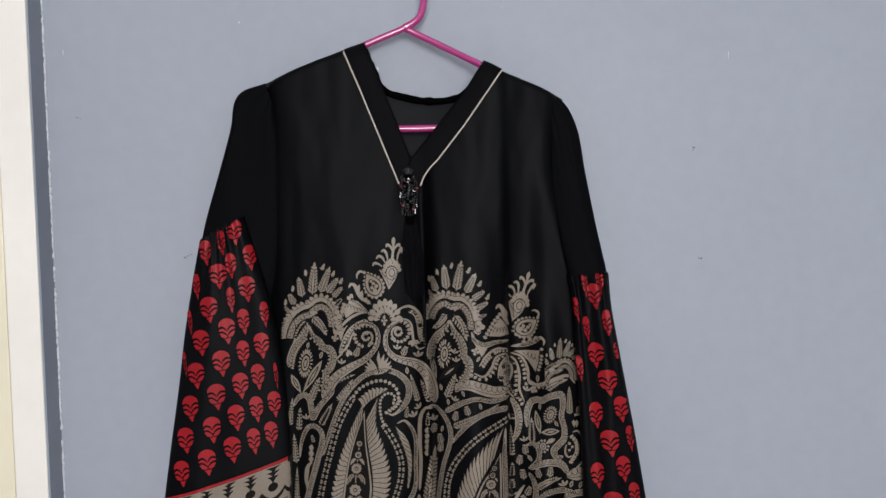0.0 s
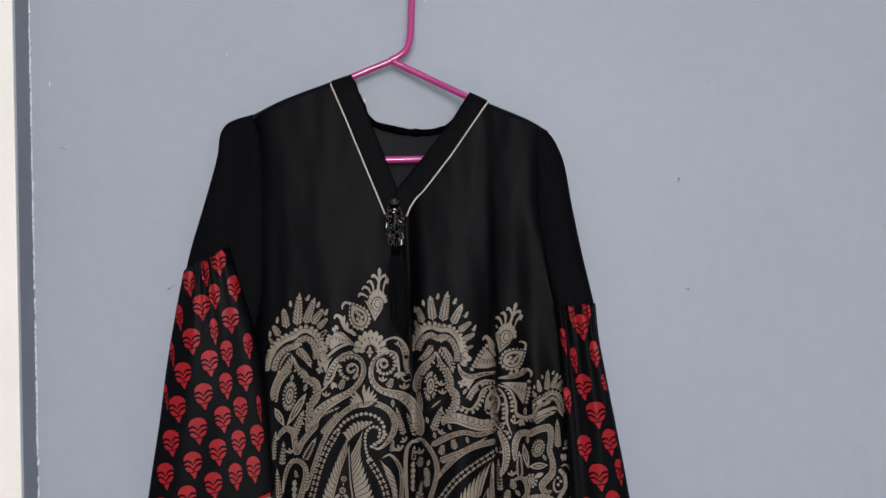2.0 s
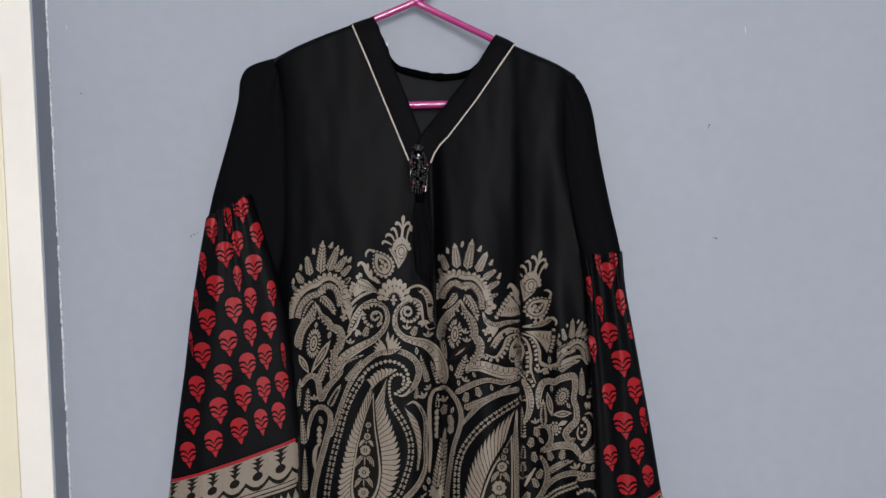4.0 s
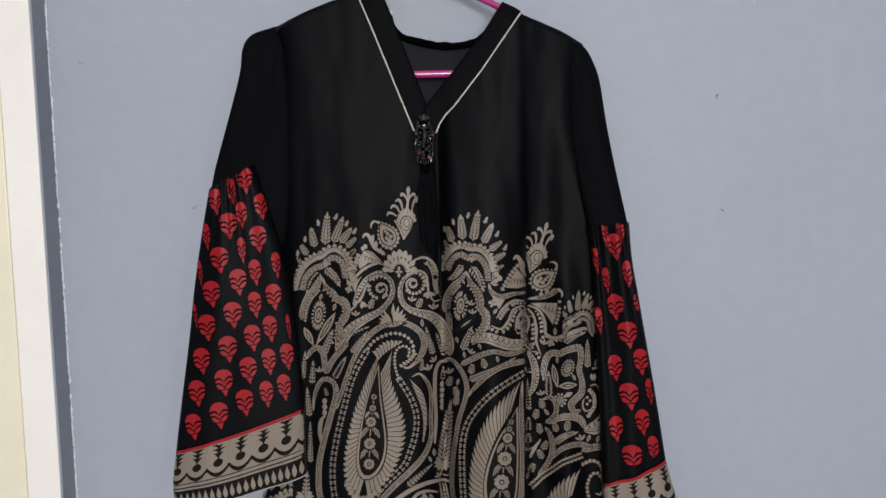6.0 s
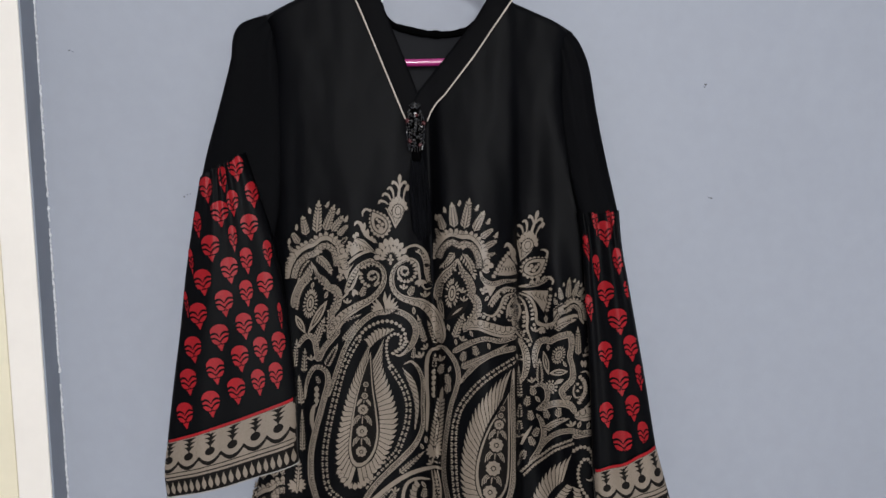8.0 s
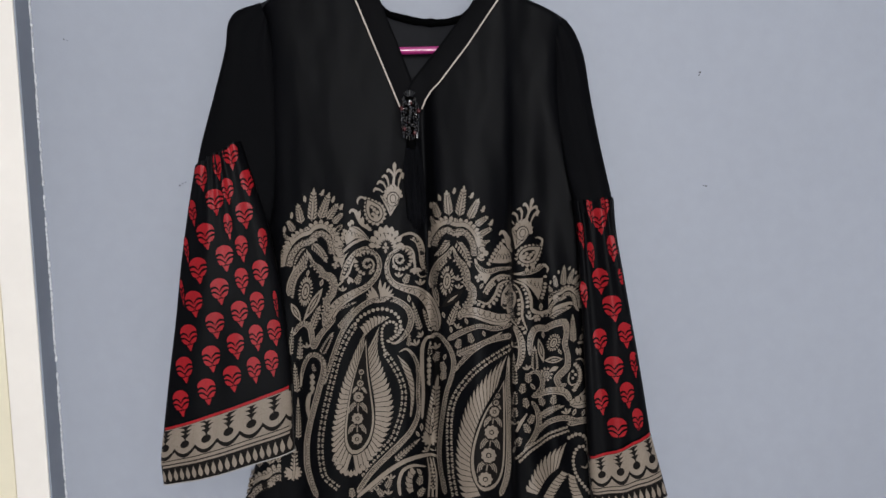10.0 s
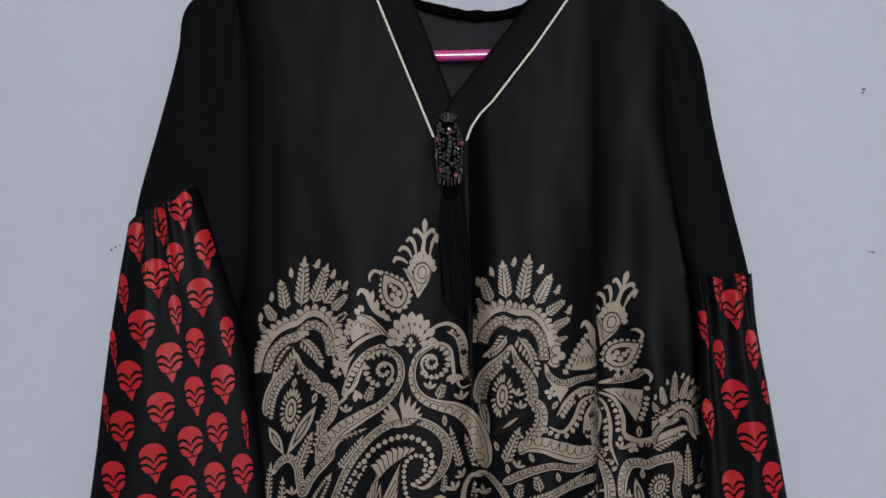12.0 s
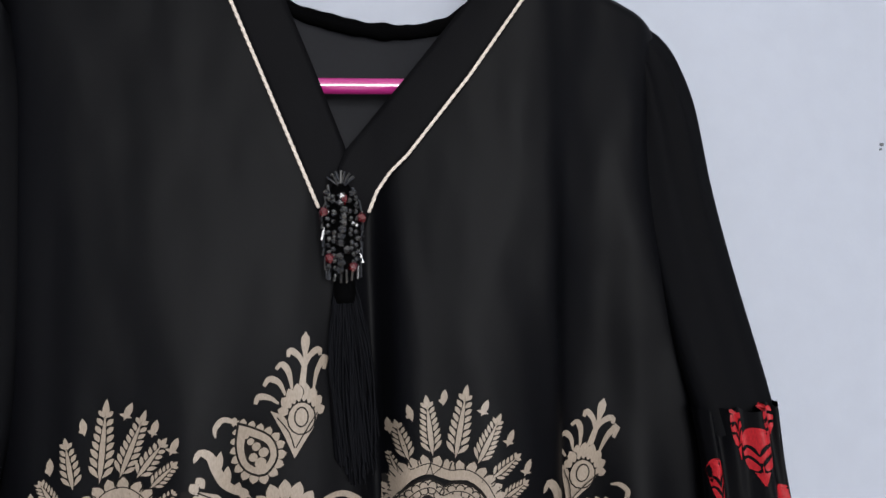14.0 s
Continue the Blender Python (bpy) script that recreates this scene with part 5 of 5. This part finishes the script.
def flower(a, b, w, s=1.0, turn=0.0):
    """A red block-printed flower: domed head, four leaves and a pointed foot. w narrows it where the cloth turns away."""
    k = Ink(turn=turn, centre=(a, b))

    def p(pts):
        return [(a + x * w * s, b + 0.87 * y * s) for x, y in pts]

    head = [(-15 * math.cos(g), -9.5 - 15 * math.sin(g)) for g in np.linspace(-0.1, math.pi + 0.1, 18)]
    k.poly(p(head + [(15, -3), (13.4, 6), (10, 12.5), (4, 15.5), (0, 14), (-4.5, 16.5), (-10.5, 14), (-13.8, 7), (-15, -3)]), 0, 0)
    for pts, ww in (([(-15.5, -3.5), (-10, -7), (-5, -5), (-0.5, 2.5)], (4.5, 4.6, 3.4, 1.0)), ([(15.5, -6), (9, -8), (4, -4.5), (-0.5, 2.5)], (4.0, 4.6, 3.2, 1.0)),
                    ([(-15, 3.5), (-9, 3), (-4, 7), (-0.5, 12)], (4.4, 3.8, 3.0, 1.0)), ([(14.5, 1), (9, 2), (3.5, 6.5), (0.5, 12)], (4.2, 4.2, 3.2, 1.0)),
                    ([(-0.3, 8.5), (0, 12), (0.2, 17)], (2.6, 3.0, 4.0))):
        k.ribbon(p(pts), tuple(v * 0.85 * (0.35 + 0.65 * w) for v in ww), 9, 1, 1)
    k.poly(p([(-6.2, 17.4), (-2, 18.3), (0, 16.4), (2.2, 17.8), (5.8, 16.4), (3, 23.5), (0.7, 29.5), (-0.8, 29.5), (-3, 24)]), 0, 0)
    k.ribbon(p([(0.2, 11), (0.1, 15), (0, 19)]), 0.9 * w, 5, 0, 2)
    return k


def flower_row(spots, tree, parent):
    """Flowers at (across, top, width) spots."""
    for a, b, w in spots:
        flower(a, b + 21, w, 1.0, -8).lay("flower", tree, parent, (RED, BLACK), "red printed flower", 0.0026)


# the columns of flowers on each sleeve, from the outer edge inwards
for column in (((352, 365, 0.45), (341, 430, 0.25), (333, 505, 0.2)), ((368, 304, 0.75), (395, 285, 0.42), (391, 346, 0.95), (375, 406, 1.0), (362, 466, 1.0), (354, 525, 1.0)),
               ((345, 584, 0.95), (337, 641, 0.95), (331, 700, 0.92)), ((419, 266, 0.88), (413, 327, 0.68), (414, 389, 0.5), (408, 445, 1.0), (399, 503, 1.05), (391, 563, 1.08)),
               ((384, 622, 1.05), (376, 680, 1.05)), ((448, 312, 0.8), (443, 369, 1.0), (438, 428, 0.7), (438, 485, 0.75), (434, 543, 0.95), (427, 600, 0.98), (421, 657, 1.02)),
               ((475, 415, 0.5), (471, 471, 0.9), (465, 527, 0.8), (463, 585, 0.8), (459, 642, 0.78)), ((497, 525, 0.22), (495, 576, 0.78), (490, 630, 0.78))):
    flower_row(column, TREE_L, sleeve_l)
for column in (((1068, 380, 0.62), (1077, 356, 0.5), (1052, 360, 0.4), (1055, 440, 0.38), (1071, 487, 0.88), (1071, 594, 0.85), (1073, 701, 0.85)), ((1036, 405, 0.3), (1041, 510, 0.4)),
               ((1095, 375, 0.38), (1090, 428, 0.65), (1092, 534, 1.0), (1095, 642, 1.02), (1101, 750, 1.05)), ((1110, 480, 0.6), (1113, 581, 0.78), (1117, 687, 0.82)),
               ((1120, 540, 0.2), (1128, 632, 0.38), (1136, 733, 0.58))):
    flower_row(column, TREE_R, sleeve_r)


# ---------------------------------------------------------------- cuffs
def cuff_print(outer, inner, tree, parent, lobes, drops, start):
    """Red line, pine-and-scallop border, fine lines and a row of drops round a cuff."""
    k = Ink()

    def at(w, v):
        o, i = curve(outer, [v])[0], curve(inner, [v])[0]
        x, z = o * (1 - w) + i * w
        return x, z

    def strip(v0, v1, mat, layer, n=48):
        e = np.linspace(0.0, 1.0, n)
        for p, q in zip(e, e[1:]):
            f0, f1, g0, g1 = v0(p), v0(q), v1(p), v1(q)
            k.poly([at(p, f0), at(q, f1), at(q, g1), at(p, g0)], mat, layer)

    strip(lambda w: 0.004, lambda w: 0.050, 2, 1)
    strip(lambda w: 0.055, lambda w: 0.09, 0, 1)

    def scallop(w):
        return 0.40 + 0.13 * abs(math.sin(math.pi * (w * lobes + start))) ** 0.75

    strip(lambda w: 0.09, scallop, 0, 0, 96)
    strip(lambda w: scallop(w) + 0.065, lambda w: 0.665, 0, 0, 96)
    strip(lambda w: 0.60, lambda w: 0.615, 1, 1)
    strip(lambda w: 0.685, lambda w: 0.72, 0, 0)
    for n in range(-1, lobes + 1):
        c = (n + 0.5 - start) / lobes
        d = 0.36 / lobes
        if 0.0 < c < 1.0:
            for v, ww in ((0.07, 1.0), (0.14, 0.85), (0.21, 0.7)):
                k.poly([at(c - d * ww, v), at(c + d * ww, v), at(c + d * 0.35, v + 0.035), at(c, v + 0.09), at(c - d * 0.35, v + 0.035)], 1, 1)
            k.poly([at(c + d * 0.62 * math.cos(g), 0.37 + 0.065 * math.sin(g)) for g in np.linspace(0, 6.283, 14, endpoint=False)], 1, 2)
            k.poly([at(c - d * 0.1, 0.27), at(c + d * 0.1, 0.27), at(c + d * 0.1, 0.33), at(c - d * 0.1, 0.33)], 1, 1)
    for n in range(drops):
        c = (n + 0.5) / drops
        top, foot = at(c, 0.755), at(c, 0.965)
        r = math.dist(at(c - 0.34 / drops, 0.85), at(c + 0.34 / drops, 0.85))
        k.lens(top, foot, r, 0.62, n=6)
        if n:
            k.line([at(n / drops, 0.75), at(n / drops, 0.95)], 0.0006, 0, 5)
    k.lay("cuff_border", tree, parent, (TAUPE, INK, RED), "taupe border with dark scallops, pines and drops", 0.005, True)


cuff_print(CUFF_L_OUT, CUFF_L_IN, tree_of(cuff_l_pos, True), cuff_l, 6, 20, 0.25)
cuff_print(CUFF_R_OUT, CUFF_R_IN, tree_of(cuff_r_pos, True), cuff_r, 4, 12, 0.1)

# ---------------------------------------------------------------- beadwork and tassel at the neckline
pad_c = np.array([-0.0290, 0.9450, 1.5470])
rng = random.Random(11)


def pad_half(z):
    """Half width of the ornament at a height above its middle."""
    t = (z + 0.028) / 0.056
    return np.interp(t, [0, 0.08, 0.35, 0.62, 0.8, 1.0], [0.0080, 0.0098, 0.0108, 0.0118, 0.0076, 0.0028])


bm = bmesh.new()
rings = []
for z in np.linspace(-0.028, 0.028, 16):
    w = pad_half(z) * 0.9
    rings.append([pad_c + np.array([w * math.cos(g), -0.004 * math.sin(g) + 0.006, z]) for g in np.linspace(0, 2 * math.pi, 16, endpoint=False)])
ornament = part("bead_ornament", grid_bm(np.array(rings), True), VELVET, tunic, "ornament of jet and garnet beads", smooth=True)


def faceted(r, squash):
    bm = bmesh.new()
    bmesh.ops.create_icosphere(bm, subdivisions=1, radius=r)
    bmesh.ops.scale(bm, vec=(1, 0.8, squash), verts=bm.verts[:])
    return bm


def bugle(r, length):
    bm = bmesh.new()
    tube(bm, [(0, 0, -length / 2), (0, 0, -length / 2 + r * 0.4), (0, 0, length / 2 - r * 0.4), (0, 0, length / 2)], np.array([r * 0.7, r, r, r * 0.7]), 6)
    return bm


round_jet = mesh_of("bead", faceted(0.0027, 1.0), JET)
small_jet = mesh_of("bead", faceted(0.0017, 1.1), JET)
round_red = mesh_of("bead", faceted(0.0026, 1.2), GARNET)
long_jet = mesh_of("bead", bugle(0.0010, 0.0078), JET)


def bead(me, x, z, out, roll):
    ob = new("bead", me)
    ob.parent = ornament
    ob.matrix_basis = pose(pad_c[0] + x, pad_c[1] + 0.0022 - out, pad_c[2] + z, rng.uniform(-25, 25), roll, rng.uniform(-30, 30))


for z in np.linspace(-0.024, 0.018, 11):
    for s in (-1, 1):
        bead(long_jet, s * (pad_half(z) - 0.0008), z + rng.uniform(-0.001, 0.001), 0.0008, s * rng.uniform(-14, 8))
for g in np.linspace(-0.85, 0.85, 7):
    bead(long_jet, 0.0058 * math.sin(g), 0.0205 + 0.0060 * math.cos(g), 0.001, math.degrees(g))
for n in range(6):
    bead(long_jet, -0.0075 + n * 0.003, -0.0270 + 0.001 * abs(n - 2.5), 0.001, rng.uniform(-10, 10))
for n, z in enumerate(np.linspace(-0.023, 0.016, 12)):
    bead(round_jet, rng.uniform(-0.002, 0.002), z, 0.0042, rng.uniform(0, 90))
    for s in (-1, 1):
        bead(small_jet, s * (0.0048 + rng.uniform(-0.0008, 0.001)), z + rng.uniform(-0.0015, 0.0015), 0.0036, rng.uniform(0, 90))
        bead(small_jet, s * (0.0072 + rng.uniform(-0.0008, 0.0008)), z + 0.0024, 0.0028, rng.uniform(0, 90))
for x, z in ((0.001, 0.0145), (-0.0095, 0.0080), (0.0105, 0.0045), (-0.0072, -0.0165), (0.0050, -0.0215)):
    bead(round_red, x, z, 0.0040, rng.uniform(-40, 40))

bm = bmesh.new()
for n in range(190):
    u, v = rng.uniform(-1, 1), rng.uniform(-1, 1)
    length = rng.uniform(0.092, 0.112) * (1 - 0.10 * u * u)
    t = np.linspace(0, 1, 9)
    spread = 0.35 + 0.65 * np.clip(t * 2.2, 0, 1) ** 0.7
    x = -0.0285 + 0.0108 * u * spread + 0.004 * t + 0.0012 * np.sin(t * 5 + n)
    y = 0.9545 + 0.0045 * v * spread + 0.0008 * np.cos(t * 6 + 2 * n)
    tube(bm, np.stack([x, y, 1.5190 - length * t], -1), 0.00075, 4, False)
part("tassel", bm, THREAD, tunic, "short black thread tassel", smooth=True)
bm = bmesh.new()
tube(bm, [(-0.0285, 0.9535, 1.5230), (-0.0285, 0.9535, 1.5190), (-0.0285, 0.9535, 1.5100), (-0.0285, 0.9535, 1.5060)], np.array([0.0035, 0.0058, 0.0062, 0.0052]), 14)
part("tassel_knot", bm, VELVET, tunic, "black thread binding", smooth=True)
